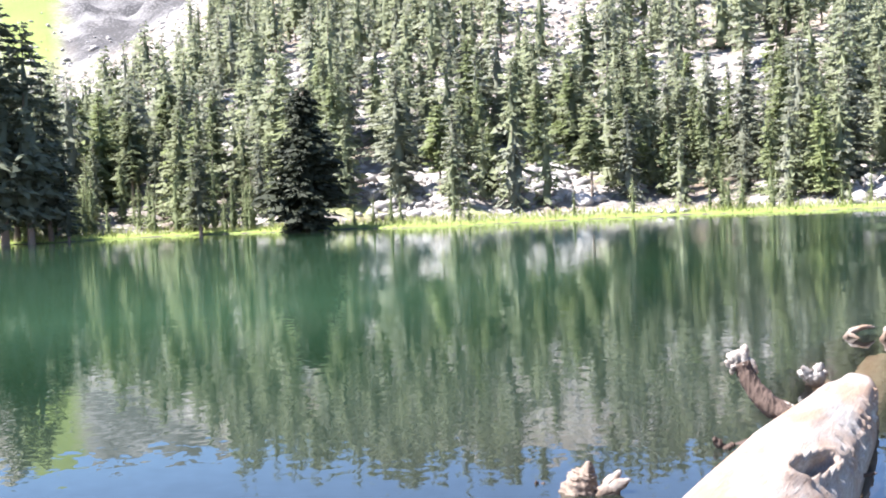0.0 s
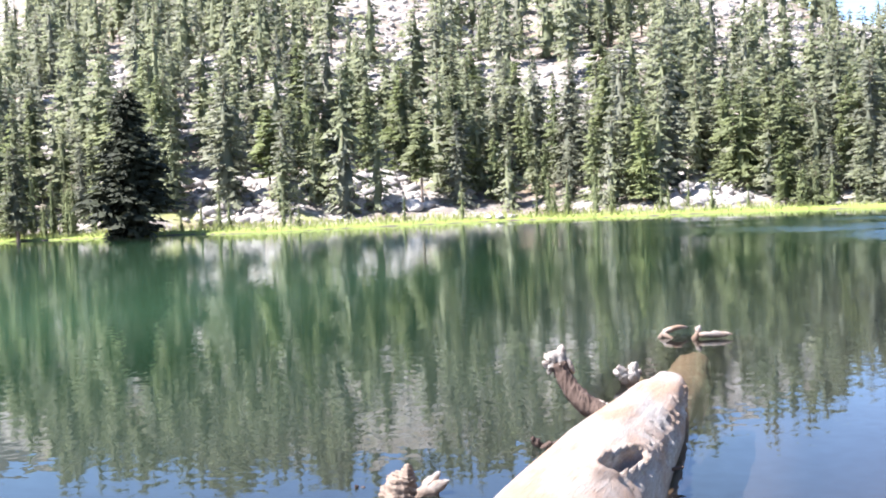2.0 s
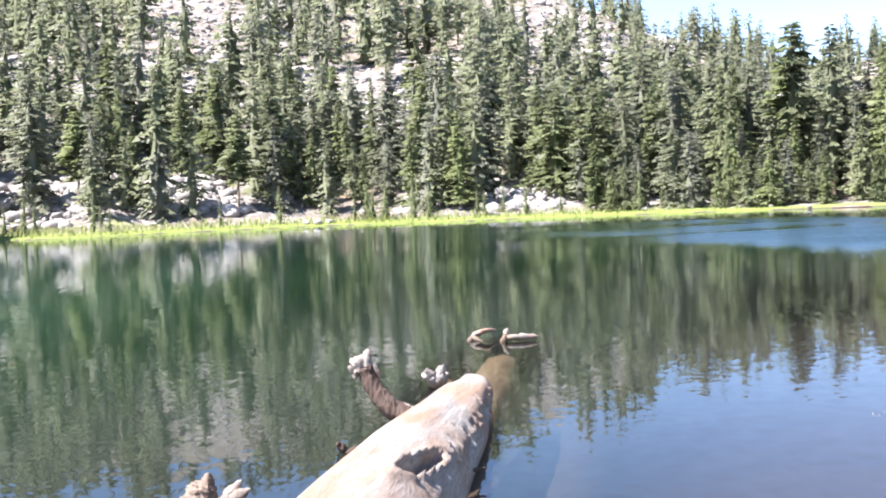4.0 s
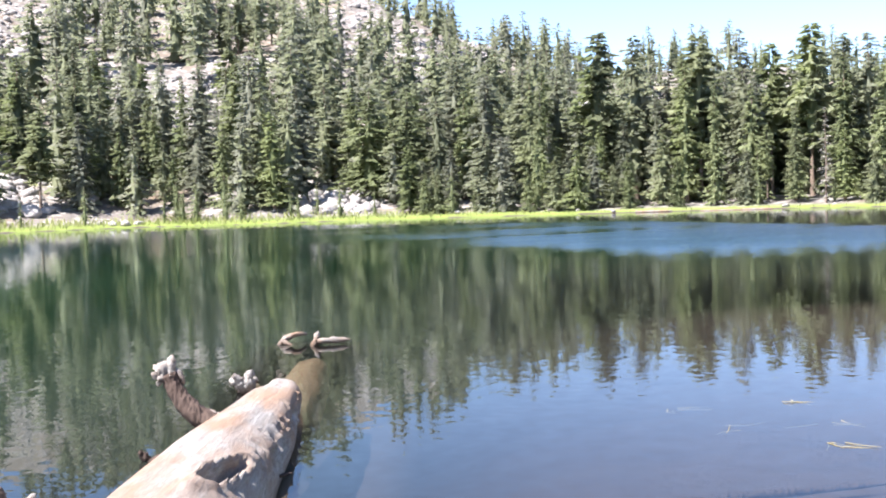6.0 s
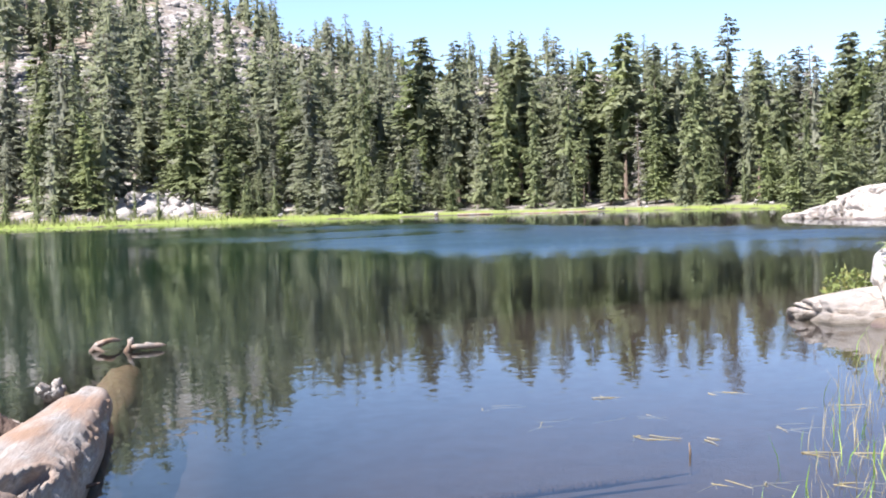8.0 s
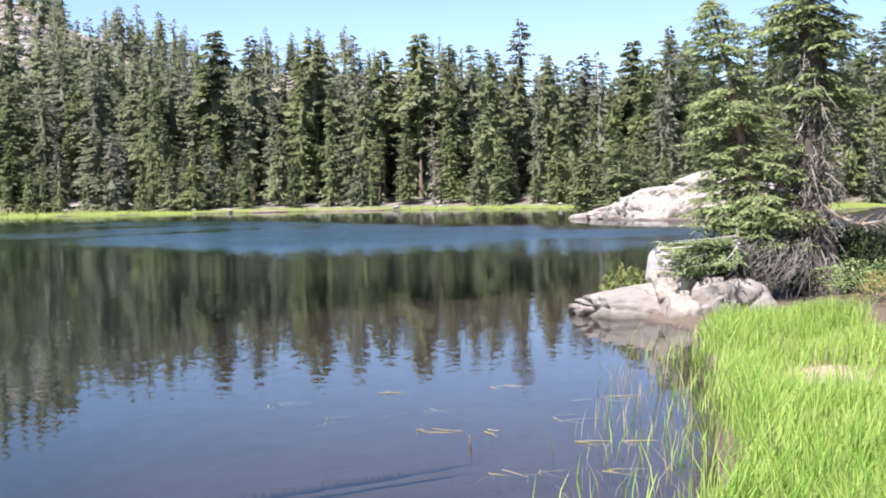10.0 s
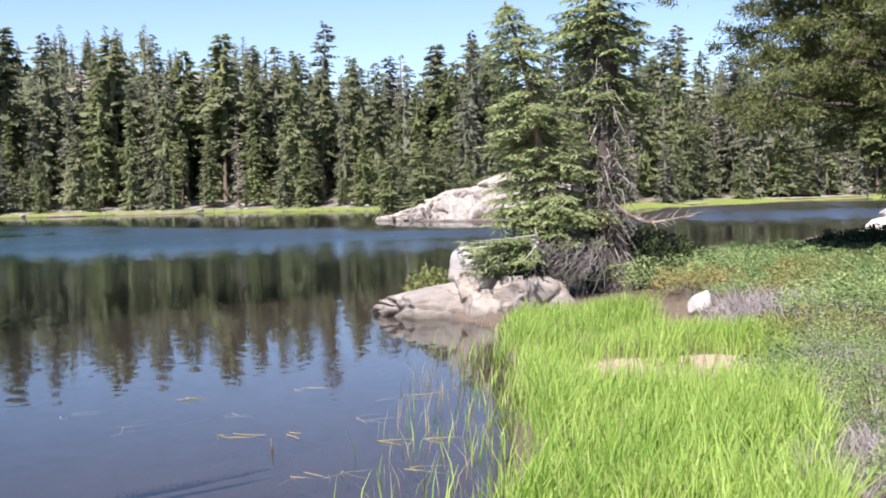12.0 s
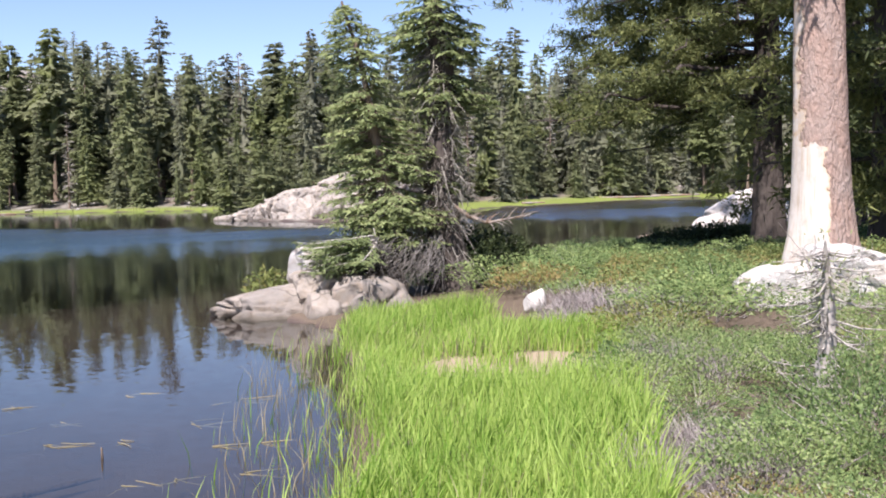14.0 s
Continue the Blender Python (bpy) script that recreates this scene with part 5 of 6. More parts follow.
# ---------------------------------------------------------------- the big pine, its neighbours and the overhanging boughs
def big_trunk_material():
    m = Mat("old_pine_trunk")
    warp = m.node("ShaderNodeTexNoise", {"Vector": m.obj((5.0, 5.0, 3.0)), "Scale": 1.6, "Detail": 4.0}).outputs["Color"]
    plate = m.voronoi(m.node("ShaderNodeVectorMath", {0: m.obj((6.0, 6.0, 2.2)), 1: warp}, operation="ADD").outputs[0], 3.2)
    n1 = m.noise(m.obj((4.0, 4.0, 1.2)), 2.0, 6.0, 0.65)
    fine = m.noise(m.obj((26.0, 26.0, 9.0)), 3.0, 5.0, 0.65)
    patch = m.noise(m.obj((1.6, 1.6, 0.9)), 2.0, 4.0, 0.6)
    bark = m.mix(m.ramp(plate, (0.05, 0.0), (0.55, 1.0)), (0.42, 0.30, 0.245), m.mix(n1, (0.30, 0.20, 0.16), (0.40, 0.30, 0.25)))
    bark = m.mix(m.ramp(patch, (0.4, 0.0), (0.7, 0.7)), bark, (0.36, 0.31, 0.28))
    bark = m.mix(m.ramp(fine, (0.42, 0.0), (0.72, 0.65)), bark, (0.17, 0.115, 0.09))
    wood = m.mix(m.ramp(m.noise(m.obj((14.0, 14.0, 0.8)), 2.0, 5.0, 0.6), (0.3, 0.0), (0.5, 1.0)), (0.46, 0.38, 0.29), (0.52, 0.485, 0.44))
    wood = m.mix(m.ramp(m.noise(m.obj((3.0, 3.0, 1.6)), 2.0, 5.0, 0.7), (0.5, 0.0), (0.72, 0.7)), wood, (0.34, 0.27, 0.21))
    sep = m.node("ShaderNodeSeparateXYZ", {0: m.obj()})
    # a long scar of bare wood on the lake side
    x, y, z = sep.outputs
    around = m.math("ADD", m.math("MULTIPLY", x, -0.50), m.math("MULTIPLY", y, 0.87))
    jag = m.noise(m.obj((2.2, 2.2, 2.2)), 1.6, 5.0, 0.65)
    edge = m.math("ADD", around, m.math("MULTIPLY", m.math("SUBTRACT", jag, 0.5), 0.45))
    slant = m.math("ADD", z, m.math("ADD", m.math("MULTIPLY", around, 0.5), m.math("MULTIPLY", jag, 0.9)))
    low = m.span(slant, 2.20, 2.10)
    need = m.math("SUBTRACT", 0.30, m.math("MULTIPLY", low, 0.27))
    wood = m.mix(m.span(m.math("SUBTRACT", edge, need), 0.07, 0.0), wood, (0.50, 0.37, 0.24))
    scar = m.span(m.math("SUBTRACT", edge, need), 0.0, 0.02)
    col = m.mix(scar, bark, wood)
    h = m.math("MULTIPLY", m.math("ADD", plate, m.math("MULTIPLY", fine, 0.4)), m.math("SUBTRACT", 1.0, m.math("MULTIPLY", scar, 0.85)))
    return m.done(m.surf(col, 0.85, m.bump(h, 0.75, 0.035), spec=0.2))


PINE_TRUNK = big_trunk_material()


def trunk_mesh(seed, height, r0, r1, flare, material, lean=(0, 0), sides=40, rings=60):
    rng = np.random.RandomState(seed)
    z = np.linspace(-0.6, height, rings)
    u = np.clip(z / height, 0, 1)
    line = np.column_stack([lean[0] * u, lean[1] * u, z])
    rad = r0 + (r1 - r0) * u + flare * np.exp(-np.clip(z, 0, None) / 0.45)
    v, q = tube(line, rad, sides)
    a = np.tile(np.arange(sides) * 2 * math.pi / sides, rings)
    Z = np.repeat(z, sides)
    lobes = 0.10 * np.exp(-np.clip(Z, 0, None) / 0.8) * np.sin(a * 5 + 1.0 + Z * 0.3) + 0.022 * np.sin(a * 3 + Z * 0.9) + 0.018 * np.sin(a * 9 - Z * 0.6) + rng.normal(0, 0.008, len(a))
    centre = np.repeat(line, sides, axis=0)
    return mesh_from("trunk", centre + (v - centre) * (1 + lobes)[:, None], q, material, True)


def pine_boughs(seed, origins, spray=0.22, clumps=9, per=46, size=0.32):
    """Limbs given as (start, direction, reach); needle clumps sit on side shoots toward the tips."""
    rng = np.random.RandomState(seed)
    wood, needles = [], []
    for p0, d, reach in origins:
        p0, d = np.array(p0, dtype=float), np.array(d, dtype=float)
        s = np.linspace(0, 1, 8)
        sag = rng.uniform(0.05, 0.25)
        wob = rng.normal(0, 0.05 * reach, (8, 3)) * s[:, None]
        path = p0 + np.outer(s * reach, d) + wob
        path[:, 2] -= sag * reach * s * s
        wood.append(tube(path, (0.012 + 0.014 * reach) * (1 - 0.85 * s), 6))
        for _ in range(clumps):
            t = rng.uniform(0.3, 1.0)
            q = np.array([np.interp(t, s, path[:, c]) for c in range(3)])
            off = rng.normal(0, 0.13 * reach, 3) * (1.25 - t) + rng.normal(0, 0.08, 3)
            off[2] = off[2] * 0.6
            tip = q + off
            wood.append(tube([q, (q + tip) / 2 + rng.normal(0, 0.03, 3), tip], [0.007, 0.005, 0.003], 4))
            n = per
            ctr = tip + rng.normal(0, size * 0.42, (n, 3)) * [1, 1, 0.55]
            dd = rng.normal(0, 1, (n, 3)) + d * 0.6 + [0, 0, 0.25]
            L = spray * rng.uniform(0.6, 1.3, n)
            needles.append(sprays(rng, ctr, dd, L, L * rng.uniform(0.20, 0.34, n), 1.0, True))
    return join(wood), join(needles)


def old_pine(label, seed, az, r, height, r0, flare, material, limbs, base=None, lean=(0, 0), needles=NEEDLE_PINE, **kw):
    top = tagged(new("pine"), label, "tree")
    part("trunk", trunk_mesh(seed, height, r0, r0 * 0.35, flare, material, lean), top, "thick furrowed trunk")
    wood, leaf = pine_boughs(seed + 1, limbs, **kw)
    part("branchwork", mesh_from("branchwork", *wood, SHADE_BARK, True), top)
    part("crown", mesh_from("crown", *leaf, needles), top, "dark needle clumps")
    x, y = at(az, r)
    top.matrix_basis = pose(x, y, ground_z(x, y) - 0.05 if base is None else base)
    return top


def toward(az, up=0.0):
    v = Vector((*at(az, 1.0), up))
    return tuple(v.normalized())


limb_rng = np.random.RandomState(51)
high = [((0, 0, limb_rng.uniform(5.0, 13.0)), toward(limb_rng.uniform(0, 360), limb_rng.uniform(-0.1, 0.3)), limb_rng.uniform(1.8, 3.4)) for _ in range(22)]
old_pine("big old pine with a pale scarred trunk on a granite ledge", 801, 79.1, 17.4, 14.0, 0.40, 0.15, PINE_TRUNK, high, 0.95)

# the pine behind it, whose shaded boughs hang over the shrubs; its bark colour holds shade
boughs = []
for k in range(46):
    h = limb_rng.uniform(3.2, 8.0)
    boughs.append(((0, 0, h), toward(limb_rng.normal(-18, 30), limb_rng.uniform(-0.10, 0.14)), limb_rng.uniform(2.6, 6.0) * (1.1 - 0.02 * h)))
for k in range(15):
    boughs.append(((0, 0, limb_rng.uniform(4.6, 9.5)), toward(limb_rng.uniform(205, 320), limb_rng.uniform(-0.1, 0.15)), limb_rng.uniform(2.0, 4.0)))
for k in range(16):
    boughs.append(((0, 0, limb_rng.uniform(2.6, 10.0)), toward(limb_rng.uniform(25, 285), limb_rng.uniform(-0.1, 0.2)), limb_rng.uniform(1.5, 3.2)))
for k in range(14):
    boughs.append(((0, 0, limb_rng.uniform(7.0, 12.5)), toward(limb_rng.uniform(0, 360), 0.15), limb_rng.uniform(1.5, 3.0)))
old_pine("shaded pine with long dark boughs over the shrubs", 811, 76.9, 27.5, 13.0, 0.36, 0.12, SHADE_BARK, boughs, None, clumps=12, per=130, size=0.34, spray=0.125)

# grove trunks, their shade put into the bark colour
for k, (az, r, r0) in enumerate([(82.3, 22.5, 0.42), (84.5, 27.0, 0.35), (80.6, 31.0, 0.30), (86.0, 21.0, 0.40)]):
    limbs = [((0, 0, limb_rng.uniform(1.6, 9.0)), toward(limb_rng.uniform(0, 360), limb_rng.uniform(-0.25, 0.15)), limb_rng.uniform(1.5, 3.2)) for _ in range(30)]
    old_pine("trunk and boughs of the grove, bark coloured dark for shade", 820 + 10 * k, az, r, 11.0, r0, 0.15, SHADE_BARK, limbs, None, clumps=8, per=80, size=0.42, spray=0.19)


# ---------------------------------------------------------------- the dead sapling
sap_rng = np.random.RandomState(61)
stem = limb([(0.06, 0.08, -0.55), (0.03, 0.04, -0.1), (0.03, 0.02, 0.2), (0, 0, 0.5), (-0.02, 0, 0.78), (-0.12, 0.02, 1.05), (-0.2, 0.02, 1.2)], [0.075, 0.09, 0.078, 0.062, 0.048, 0.03, 0.008], 9, 0.10, 62)
shoots = []
for k in range(54):
    z0 = sap_rng.uniform(0.12, 1.15)
    a, L = sap_rng.uniform(0, 6.28), sap_rng.uniform(0.1, 0.55)
    p = np.array([np.interp(z0, [0.2, 0.5, 0.78, 1.05], [0.03, 0, -0.02, -0.12]), 0.01, z0])
    d = np.array([math.cos(a) * L, math.sin(a) * L, sap_rng.uniform(-0.18, 0.1)])
    shoots.append(tube([p, p + d * 0.5 + [0, 0, -0.03], p + d], [0.010, 0.007, 0.003], 5))
    for _ in range(3):
        q = p + d * sap_rng.uniform(0.4, 1.0)
        shoots.append(tube([q, q + sap_rng.normal(0, 0.05, 3), q + sap_rng.normal(0, 0.09, 3)], [0.004, 0.003, 0.0015], 3))
for k in range(7):
    a = k * 0.9
    shoots.append(tube([(0.03, 0.02, 0.22), (0.03 + 0.07 * math.cos(a), 0.02 + 0.07 * math.sin(a), 0.08), (0.03 + 0.16 * math.cos(a), 0.02 + 0.16 * math.sin(a), -0.05)], [0.022, 0.016, 0.008], 6))
sapling = tagged(new("dead_sapling"), "dead grey sapling with bare crooked twigs", "tree")
part("stem", mesh_from("stem", *stem, DEAD_WOOD, True), sapling)
part("twig", mesh_from("twig", *join(shoots), DEAD_WOOD, True), sapling)
n = 150
tuft = sap_rng.normal(0, 0.10, (n, 3)) + np.array([[-0.12, 0.0, 0.85]]) * sap_rng.uniform(0.85, 1.3, (n, 1))
tagged(part("needle_tuft", mesh_from("needle_tuft", *sprays(sap_rng, tuft, sap_rng.normal(0, 1, (n, 3)), np.full(n, 0.06), np.full(n, 0.014), 1.0), NEEDLE_NEAR), sapling, "sparse green needle tufts"), kind="stuff")
sapling.matrix_basis = pose(*at(79.25, 10.0), 0.48, 0, 0, 10)


# ---------------------------------------------------------------- shrubs, brush and grass
def inside_polygon(x, y, poly):
    res = np.zeros(np.shape(x), dtype=bool)
    for (ax, ay), (bx, by) in zip(poly, poly[1:] + poly[:1]):
        if ay != by:
            res ^= ((ay > y) != (by > y)) & (x < ax + (y - ay) * (bx - ax) / (by - ay))
    return res


MEADOW = [(4.6, 2.9), (5.0, 4.6), (6.8, 5.7), (8.3, 6.7), (10.2, 7.9), (12.8, 9.5), (14.6, 10.0), (15.9, 9.8), (16.1, 8.4), (15.5, 7.0), (14.3, 5.7), (13.4, 4.9), (12.1, 4.4), (10.6, 3.75), (9.1, 3.05), (7.3, 2.4), (6.2, 2.0)]
DRY = [[(6.2, 2.1), (7.3, 2.45), (8.6, 2.95), (9.5, 2.95), (9.4, 2.35), (8.3, 2.05), (7.2, 1.9), (6.3, 1.75)], [(10.0, 3.4), (11.6, 4.0), (12.4, 4.2), (11.6, 3.1), (10.3, 2.7)], [(13.6, 4.9), (14.9, 6.0), (15.7, 6.4), (16.3, 6.0), (14.6, 4.8)]]


def grass_blades(rng, x, y, z, h, width, lean):
    n = len(x)
    a = rng.uniform(0, 6.283, n)
    side = np.column_stack([np.cos(a), np.sin(a), np.zeros(n)])
    bend = rng.uniform(0, 6.283, n)
    amount = h * rng.uniform(0.08, 0.55, n)
    b = np.column_stack([np.cos(bend) * amount + lean[0] * h, np.sin(bend) * amount + lean[1] * h, np.zeros(n)])
    p0 = np.column_stack([x, y, z - 0.03])
    up = np.column_stack([np.zeros(n), np.zeros(n), h])
    p1, p2 = p0 + up * 0.55 + b * 0.3, p0 + up * (1 - 0.25 * (amount / h) ** 2)[:, None] + b
    w = side * width[:, None] * 0.5
    verts = np.stack([p0 - w, p0 + w, p1 + w * 0.9, p1 - w * 0.9, p2 + w * 0.12, p2 - w * 0.12], axis=1).reshape(-1, 3)
    k = np.arange(n)[:, None] * 6
    return verts, np.concatenate([k + [0, 1, 2, 3], k + [3, 2, 4, 5]])


grass_rng = np.random.RandomState(71)
N = 300000
x, y = grass_rng.uniform(4.4, 18.0, N), grass_rng.uniform(2.0, 11.2, N)
sd = shore_distance(x, y)
density = 0.45 + 0.75 * wave_noise(x, y, 2.6, 72)
keep = inside_polygon(x, y, MEADOW) & (grass_rng.uniform(0, 1, N) < np.clip(density, 0.1, 1)) & ((sd > 0.15) | (grass_rng.uniform(0, 1, N) < 0.32 * np.exp((sd - 0.15) * 4.6)))
for ex, ey, ew, eh in BARE + [(15.7, 7.0, 0.95, 0.75)]:
    c, s = math.cos(0.5), math.sin(0.5)
    u, v = (x - ex) * c + (y - ey) * s, -(x - ex) * s + (y - ey) * c
    keep &= (u / ew) ** 2 + (v / eh) ** 2 > grass_rng.uniform(0.3, 1.5, N) * (1 + 0.4 * wave_noise(x, y, 3.0, 76))
x, y, sd = x[keep], y[keep], sd[keep]
h = grass_rng.uniform(0.16, 0.50, len(x)) * (1 + 0.45 * wave_noise(x, y, 1.7, 73)) * np.interp(x, [9, 13], [1.0, 0.72])
width = grass_rng.uniform(0.007, 0.016, len(x))
gz_near = np.where(sd > 0, ground_height(x, y), -0.08)
h = np.where(sd < -0.1, h * 0.8, h)
tagged(new("grass", mesh_from("grass", *grass_blades(grass_rng, x, y, gz_near, h, width, (0.10, -0.05)), GRASS_LEAF)), "tall bright green grass on the lake bank", "grass", kind="stuff")

# dry yellowish blades through the grass and on the shore
N = 2600
x, y = grass_rng.uniform(6, 17.0, N), grass_rng.uniform(2.4, 10.0, N)
keep = inside_polygon(x, y, MEADOW)
x, y = x[keep], y[keep]
tagged(new("dry_grass", mesh_from("dry_grass", *grass_blades(grass_rng, x, y, ground_height(x, y), grass_rng.uniform(0.2, 0.42, len(x)), np.full(len(x), 0.007), (0.1, 0)), STRAW)), "dry straw blades among the green grass", "grass", kind="stuff")


def shrub(seed, radius, height, leaves, leaf, material, label, group, twigs=22):
    rng = np.random.RandomState(seed)
    a, e = rng.uniform(0, 6.283, leaves), rng.uniform(0, 1, leaves)
    rr = radius * np.sqrt(rng.uniform(0.02, 1, leaves)) * (1 + 0.18 * np.sin(a * 3 + seed) + 0.12 * np.sin(a * 7 + seed))
    dome = height * np.sqrt(np.clip(1 - (rr / (radius * 1.25)) ** 2, 0.05, 1)) * (1 + 0.22 * np.sin(a * 4 + rr * 9 / radius + seed))
    zz = dome * (1 - 0.55 * e * e)
    base = np.column_stack([np.cos(a) * rr, np.sin(a) * rr, zz])
    d = np.column_stack([np.cos(a), np.sin(a), np.full(leaves, 0.8)]) + rng.normal(0, 0.7, (leaves, 3))
    L = leaf * rng.uniform(0.6, 1.4, leaves)
    crown = sprays(rng, base, d, L, L * rng.uniform(0.4, 0.65, leaves), 0.9, True)
    stems = []
    for k in range(twigs):
        b, r1 = rng.uniform(0, 6.283), radius * rng.uniform(0.3, 1.0)
        stems.append(tube([(0.1 * math.cos(b), 0.1 * math.sin(b), -0.05), (0.55 * r1 * math.cos(b), 0.55 * r1 * math.sin(b), height * 0.4), (r1 * math.cos(b + 0.2), r1 * math.sin(b + 0.2), height * rng.uniform(0.5, 0.95))], [0.006, 0.004, 0.002], 3))
    top = tagged(new("shrub"), label, "shrub", group)
    part("stem", mesh_from("stem", *join(stems), BRUSH_TWIGS), top)
    tris, normals = crown_shading(rng, *crown, np.zeros((1, 3)), 0.25, 1.2)
    part("foliage", shaded_mesh("foliage", crown[0], tris, normals, material), top)
    return top


GROUP = "low shrubs on the bank"
FINE = [shrub(90 + k, 0.55, 0.30, 3600, 0.0235, SHRUB_LEAF, "low green heath shrub with grey stems", GROUP, 36) for k in range(2)]
COARSE = [shrub(95 + k, 0.75, 0.46, 3000, 0.035, SHRUB_LEAF, "dense low green shrub on the bank", GROUP) for k in range(2)]
RUDDY = shrub(99, 0.70, 0.40, 2600, 0.036, RED_LEAF, "low shrub with reddish-tipped leaves", GROUP)

RUDDY_LOW = shrub(98, 0.50, 0.28, 2800, 0.024, RED_LEAF, "low heath shrub with rusty leaf tips", GROUP, 36)


def brush(seed, radius, height, twigs):
    rng = np.random.RandomState(seed)
    out = []
    for k in range(twigs):
        a, r0 = rng.uniform(0, 6.283), radius * math.sqrt(rng.uniform(0, 1))
        b = rng.uniform(0, 6.283)
        L = rng.uniform(0.06, 0.20)
        p = np.array([math.cos(a) * r0, math.sin(a) * r0, rng.uniform(-0.02, height * 0.5)])
        d = np.array([math.cos(b) * L, math.sin(b) * L, rng.uniform(0.1, 0.9) * height])
        out.append(tube([p, p + d * 0.5 + rng.normal(0, 0.02, 3), p + d], [0.0034, 0.0026, 0.0013], 3))
    return join(out)


BRUSH = [brush(120, 0.5, 0.26, 300), brush(121, 0.55, 0.22, 300)]
brush_pieces = []

bank_rng = np.random.RandomState(81)
taken = []
KEEP_OFF = [(*at(79.3, 17.4), 0.7), (*at(76.9, 15.9), 0.95), (*at(76.6, 14.6), 0.9), (*at(78.8, 14.4), 0.7), (*at(65.97, 17.6), 0.95), (*at(65.9, 16.7), 1.15), (*at(80.0, 15.5), 0.7), (*at(81.6, 15.6), 0.9), (*at(79.25, 10.0), 0.15), (*at(66.0, 15.6), 1.2), (*at(61.0, 21.0), 1.3), (*at(63.0, 18.0), 1.7), (*at(76.9, 27.5), 0.5), (*at(57.0, 19.6), 1.2), (*at(59.6, 19.9), 1.2), (*at(60.6, 19.4), 1.2), (*at(61.7, 19.5), 1.2), (*at(75.3, 37.0), 1.4), (*at(76.6, 35.5), 1.0)]


first = {}


def plant(ob, x, y, s, tall=1.0):
    m = placed(x, y, bank_rng.uniform(0, 6.28), s, tall, 0.04)
    if ob.name in first:
        copy_thing(ob, m)
    else:
        first[ob.name] = True
        ob.matrix_basis = m


for area, count in zip(DRY, (16, 4, 16)):
    made = 0
    while made < count:
        w = bank_rng.dirichlet(np.ones(len(area)) * 0.7)
        x, y = w @ np.array(area)
        turn = bank_rng.uniform(0, 6.28)
        v, q = BRUSH[made % 2]
        rot = np.array([[math.cos(turn), -math.sin(turn), 0], [math.sin(turn), math.cos(turn), 0], [0, 0, 1.0]]) * bank_rng.uniform(0.7, 1.1) * (1.45 if area is DRY[2] else 1.0)
        brush_pieces.append((v @ rot.T + np.array([x, y, ground_z(x, y) - 0.02]), q))
        made += 1

planted, N = 0, 9000
for az, r in zip(bank_rng.uniform(60, 86.5, N), 6.0 + 33 * bank_rng.uniform(0, 1, N) ** 1.7):
    if planted > 520:
        break
    x, y = at(az, r)
    gap = 0.36 + 0.021 * r + max(r - 20, 0) * 0.02
    if any((x - a) ** 2 + (y - b) ** 2 < gap * gap for a, b in taken) or any((x - a) ** 2 + (y - b) ** 2 < c * c for a, b, c in KEEP_OFF):
        continue
    if bool(inside_polygon(np.array([x]), np.array([y]), MEADOW)[0]) or inland(x, y) < 0.35 or (az < 71 and r < 10):
        continue
    taken.append((x, y))
    dry = [bool(inside_polygon(np.array([x]), np.array([y]), area)[0]) for area in DRY]
    chance = bank_rng.uniform(0, 1)
    if dry[0] and chance < 0.86 or dry[1] and chance < 0.55 or dry[2] and chance < 0.8 or chance < 0.05:
        turn = bank_rng.uniform(0, 6.28)
        v, q = BRUSH[planted % 2]
        rot = np.array([[math.cos(turn), -math.sin(turn), 0], [math.sin(turn), math.cos(turn), 0], [0, 0, 1.0]]) * bank_rng.uniform(0.8, 1.2)
        brush_pieces.append((v @ rot.T + np.array([x, y, ground_z(x, y) - 0.02]), q))
    elif r < 14:
        plant(FINE[planted % 2] if chance > 0.22 else RUDDY_LOW, x, y, bank_rng.uniform(0.75, 1.15), bank_rng.uniform(0.7, 1.45))
    elif chance < (0.34 if az > 70 else 0.12):
        plant(RUDDY, x, y, bank_rng.uniform(0.8, 1.2), bank_rng.uniform(0.9, 1.2) * float(np.interp(r, [14, 18, 22, 28, 34], [1.15, 1.2, 0.95, 0.75, 0.6])))
    else:
        plant(COARSE[planted % 2], x, y, bank_rng.uniform(0.8, 1.25) * (1 + max(r - 20, 0) * 0.03), bank_rng.uniform(0.65, 1.3) * float(np.interp(r, [14, 18, 22, 28, 34], [1.15, 1.2, 0.95, 0.75, 0.6])))
    planted += 1
tagged(new("dry_brush", mesh_from("dry_brush", *join(brush_pieces), BRUSH_TWIGS)), "dry grey leafless brush on the bank", "shrub", kind="stuff")
# dark shrubs added where the ground beside the old fir is in shadow
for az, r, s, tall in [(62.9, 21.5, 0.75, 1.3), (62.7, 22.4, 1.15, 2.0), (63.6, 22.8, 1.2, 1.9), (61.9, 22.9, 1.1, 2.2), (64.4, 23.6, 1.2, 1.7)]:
    thicket = shrub(int(az * 10), 0.72 * s, 0.5 * tall, 2200, 0.075, SHADE_SHRUB_LEAF, "dark shrub added to stand in for shade beside the fir", "evergreen thicket")
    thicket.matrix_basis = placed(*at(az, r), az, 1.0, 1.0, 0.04)
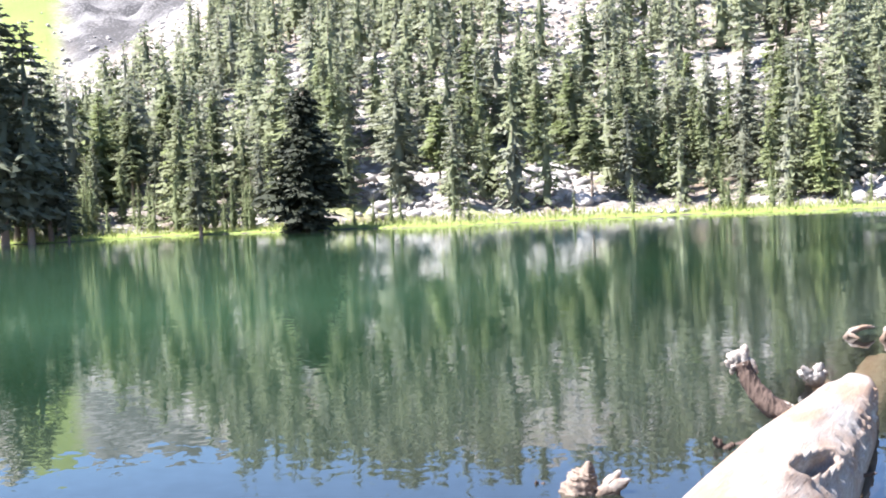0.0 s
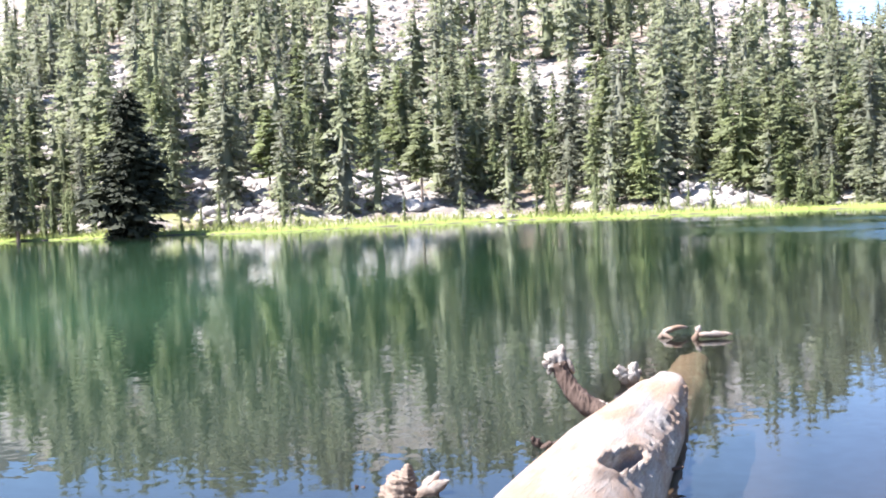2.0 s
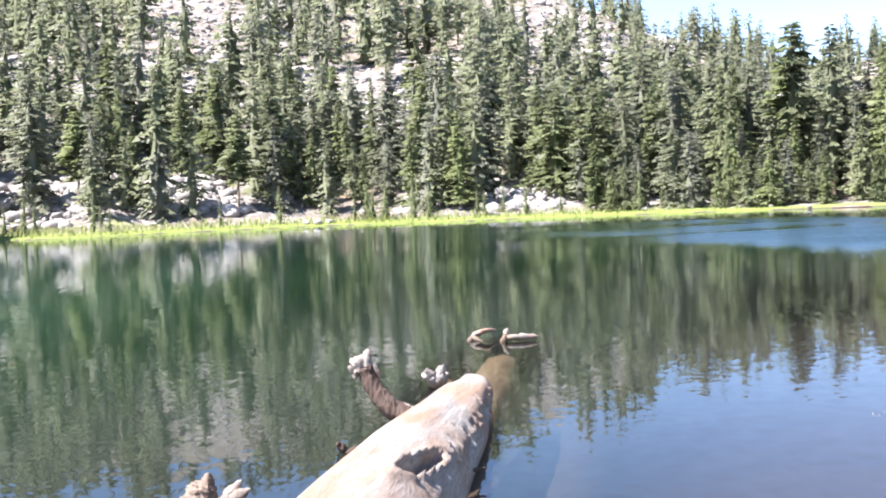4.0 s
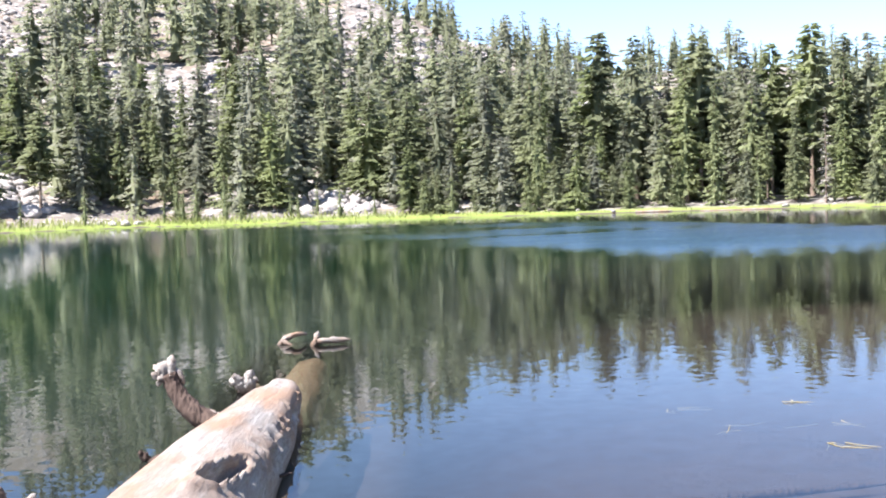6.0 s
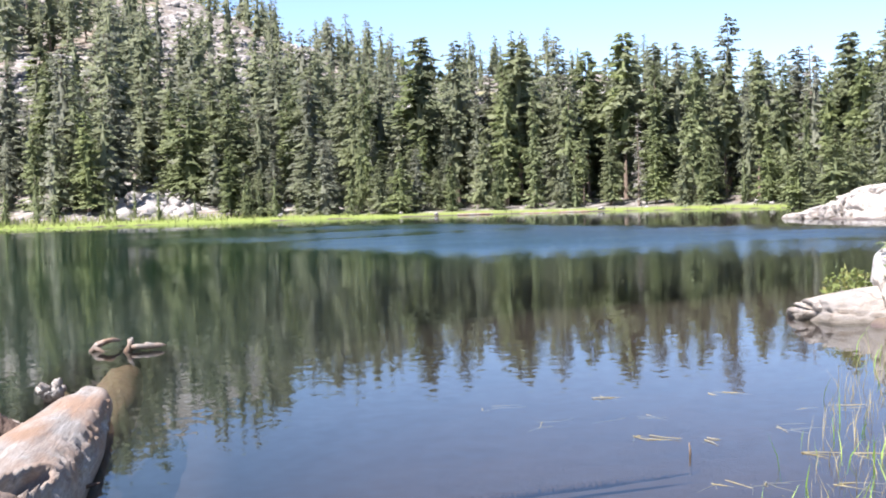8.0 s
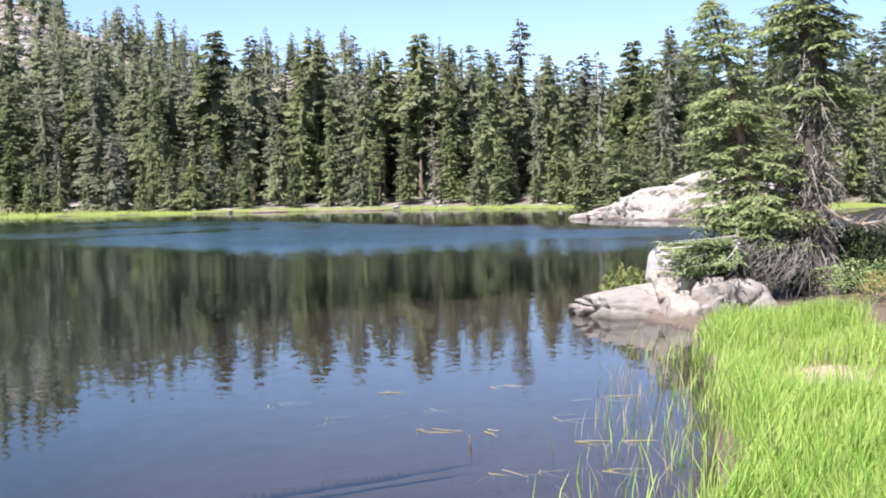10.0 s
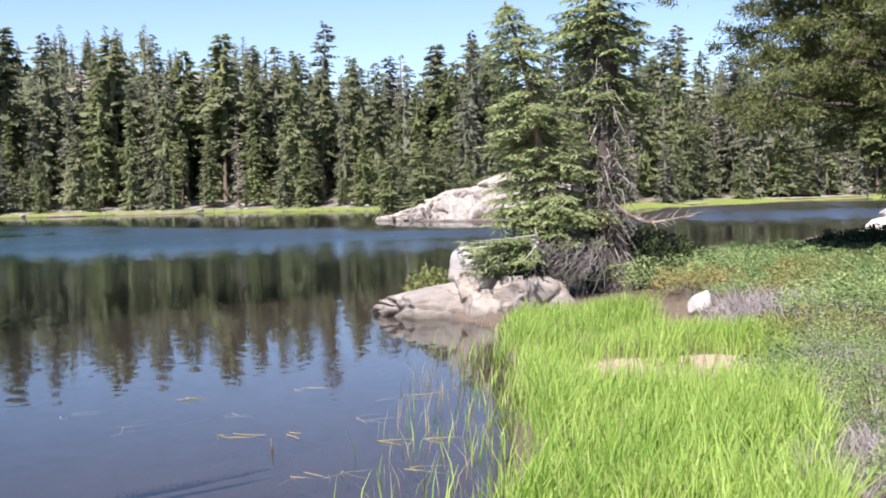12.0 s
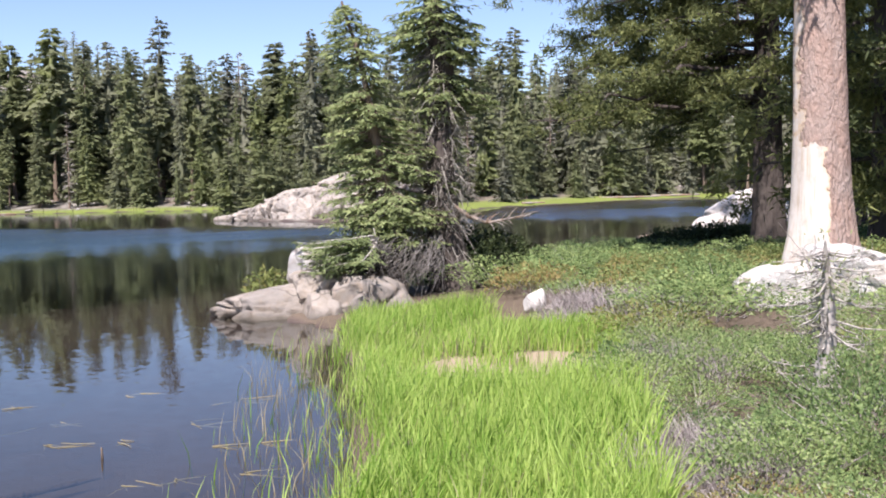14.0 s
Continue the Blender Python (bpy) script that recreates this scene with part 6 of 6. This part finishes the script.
# a low row added as the pine's shadow, dark by leaf colour
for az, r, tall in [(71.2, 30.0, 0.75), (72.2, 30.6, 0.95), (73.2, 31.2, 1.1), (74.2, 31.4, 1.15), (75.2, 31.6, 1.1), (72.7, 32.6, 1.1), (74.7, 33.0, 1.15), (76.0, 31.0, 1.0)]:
    thicket = shrub(int(az * 10), 0.95, 0.5 * tall, 1700, 0.09, SHADE_SHRUB_LEAF, "dark low shrub added to stand in for shade under the pine", "evergreens under the pine", 12)
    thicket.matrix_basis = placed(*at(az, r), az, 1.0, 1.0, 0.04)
red = shrub(131, 0.42, 0.55, 700, 0.08, RED_LEAF, "reddish green shrub beside the boulders at the water", "")
red.matrix_basis = pose(*at(53.3, 20.7), 0.12)

# ---------------------------------------------------------------- weeds and sticks in the shallows
weed_rng = np.random.RandomState(141)
for k, (wx0, wy0) in enumerate([(8.12, 8.57), (7.49, 7.89), (9.77, 7.66), (8.64, 7.31), (7.97, 6.55), (7.87, 7.44), (9.65, 8.98), (8.58, 9.6), (7.4, 9.92), (7.0, 6.08), (8.29, 6.19), (6.79, 6.29), (7.4, 5.74), (7.32, 8.97)]):
    w = tagged(new("floating_straw"), "pale straw stalks floating on the shallows", "water plant", "floating straw")
    for _ in range(weed_rng.randint(3, 8)):
        a, L = weed_rng.uniform(0, 3.2) if weed_rng.uniform(0, 1) < 0.5 else weed_rng.normal(0.9, 0.5), weed_rng.uniform(0.10, 0.38)
        p = np.array([weed_rng.normal(0, 0.06), weed_rng.normal(0, 0.06), weed_rng.uniform(-0.02, 0.006)])
        q = p + np.array([math.sin(a) * L, math.cos(a) * L, weed_rng.uniform(-0.02, 0.010)])
        part("stalk", mesh_from("stalk", *tube([p, (p + q) / 2 + weed_rng.normal(0, 0.02, 3) * [1, 1, 0.1], q], [0.004, 0.004, 0.002], 4), STRAW), w)
    w.matrix_basis = pose(wx0, wy0, 0.004, 0, 0, -100)
wood_piece("stick", "thin pale stick standing up out of the water", [limb([(7.28, 7.07, -0.3), (7.31, 7.09, 0.0), (7.30, 7.09, 0.10)], [0.012, 0.011, 0.008], 6, 0.1, 142)], DRIFTWOOD, "stick")
wood_piece("sunken_branch", "dark straight branch lying under the water", [limb([(5.2, 7.65, -0.16), (5.9, 7.38, -0.13), (7.1, 6.9, -0.09)], [0.04, 0.035, 0.02], 7, 0.1, 143)], WET_WOOD, "branch")
reeds = []
N = 40
sx0, sy0 = weed_rng.uniform(6.0, 14.0, N * 6), weed_rng.uniform(4.5, 10.5, N * 6)
sd = shore_distance(sx0, sy0)
keep = (sd < -0.15) & (sd > -1.3) & (weed_rng.uniform(0, 1, N * 6) < 0.75)
sx0, sy0 = sx0[keep][:N], sy0[keep][:N]
tagged(new("reeds", mesh_from("reeds", *grass_blades(weed_rng, sx0, sy0, np.full(len(sx0), -0.1), weed_rng.uniform(0.2, 0.5, len(sx0)), np.full(len(sx0), 0.009), (0.0, 0.0)), GRASS_LEAF)), "sparse green blades standing in the shallow water", "grass", kind="stuff")

# ---------------------------------------------------------------- the far bank of the inlet
for k, (az, r, L, rr) in enumerate([(70.6, 116.5, 6.0, 0.11), (72.8, 121.5, 5.0, 0.12), (66.0, 100.0, 2.0, 0.1), (39.6, 114.0, 5.0, 0.18), (41.0, 114.8, 3.0, 0.15), (36.2, 115.3, 3.5, 0.14)]):
    x, y = at(az, r)
    drift = wood_piece("driftwood_log", "bleached log stranded on the far bank", [limb([(-L / 2, 0, 0.12), (0, 0.15, 0.14), (L / 2, 0, 0.16)], [rr, rr * 0.9, rr * 0.5], 9, 0.08, 150 + k)], DRIFTWOOD, "log")
    drift.matrix_basis = pose(x, y, ground_z(x, y), 0, 0, -az + 4)
for az in (74.1, 74.5, 76.1):
    shore_tree(*at(az, 126), 11.0, 5, 0.9)
dead = wood_piece("dead_tree", "leaning bare dead trunk at the wood's edge", [limb([(0, 0, -0.3), (-0.1, 0, 2.0), (-0.4, 0, 4.6)], [0.16, 0.13, 0.05], 8, 0.08, 160)], DRIFTWOOD, "tree")
dead.matrix_basis = pose(*at(18.95, 131), ground_z(*at(18.95, 131)))

# grass and sedge on the far meadow
N = 42000
maz, mr = grass_rng.uniform(-22, 62, N), grass_rng.uniform(98, 140, N)
x, y = mr * np.sin(np.radians(maz)), mr * np.cos(np.radians(maz))
sd = shore_distance(x, y)
keep = (sd > 0.1) & (sd < np.interp(maz, [-22, 26, 33], [9.5, 6.0, 1.2]) + 1.5 * wave_noise(x, y, 0.3, 75)) & (grass_rng.uniform(0, 1, N) < np.interp(maz, [-22, 22, 34], [1, 0.9, 0.4]))
x, y, low = x[keep], y[keep], np.interp(maz[keep], [22, 34], [1.0, 0.5])
tagged(new("sedge", mesh_from("sedge", *grass_blades(grass_rng, x, y, ground_height(x, y), grass_rng.uniform(0.2, 0.75, len(x)) * low, grass_rng.uniform(0.05, 0.13, len(x)), (0, 0)), MEADOW_LEAF)), "sunlit yellow-green sedge along the far shore", "grass", kind="stuff")
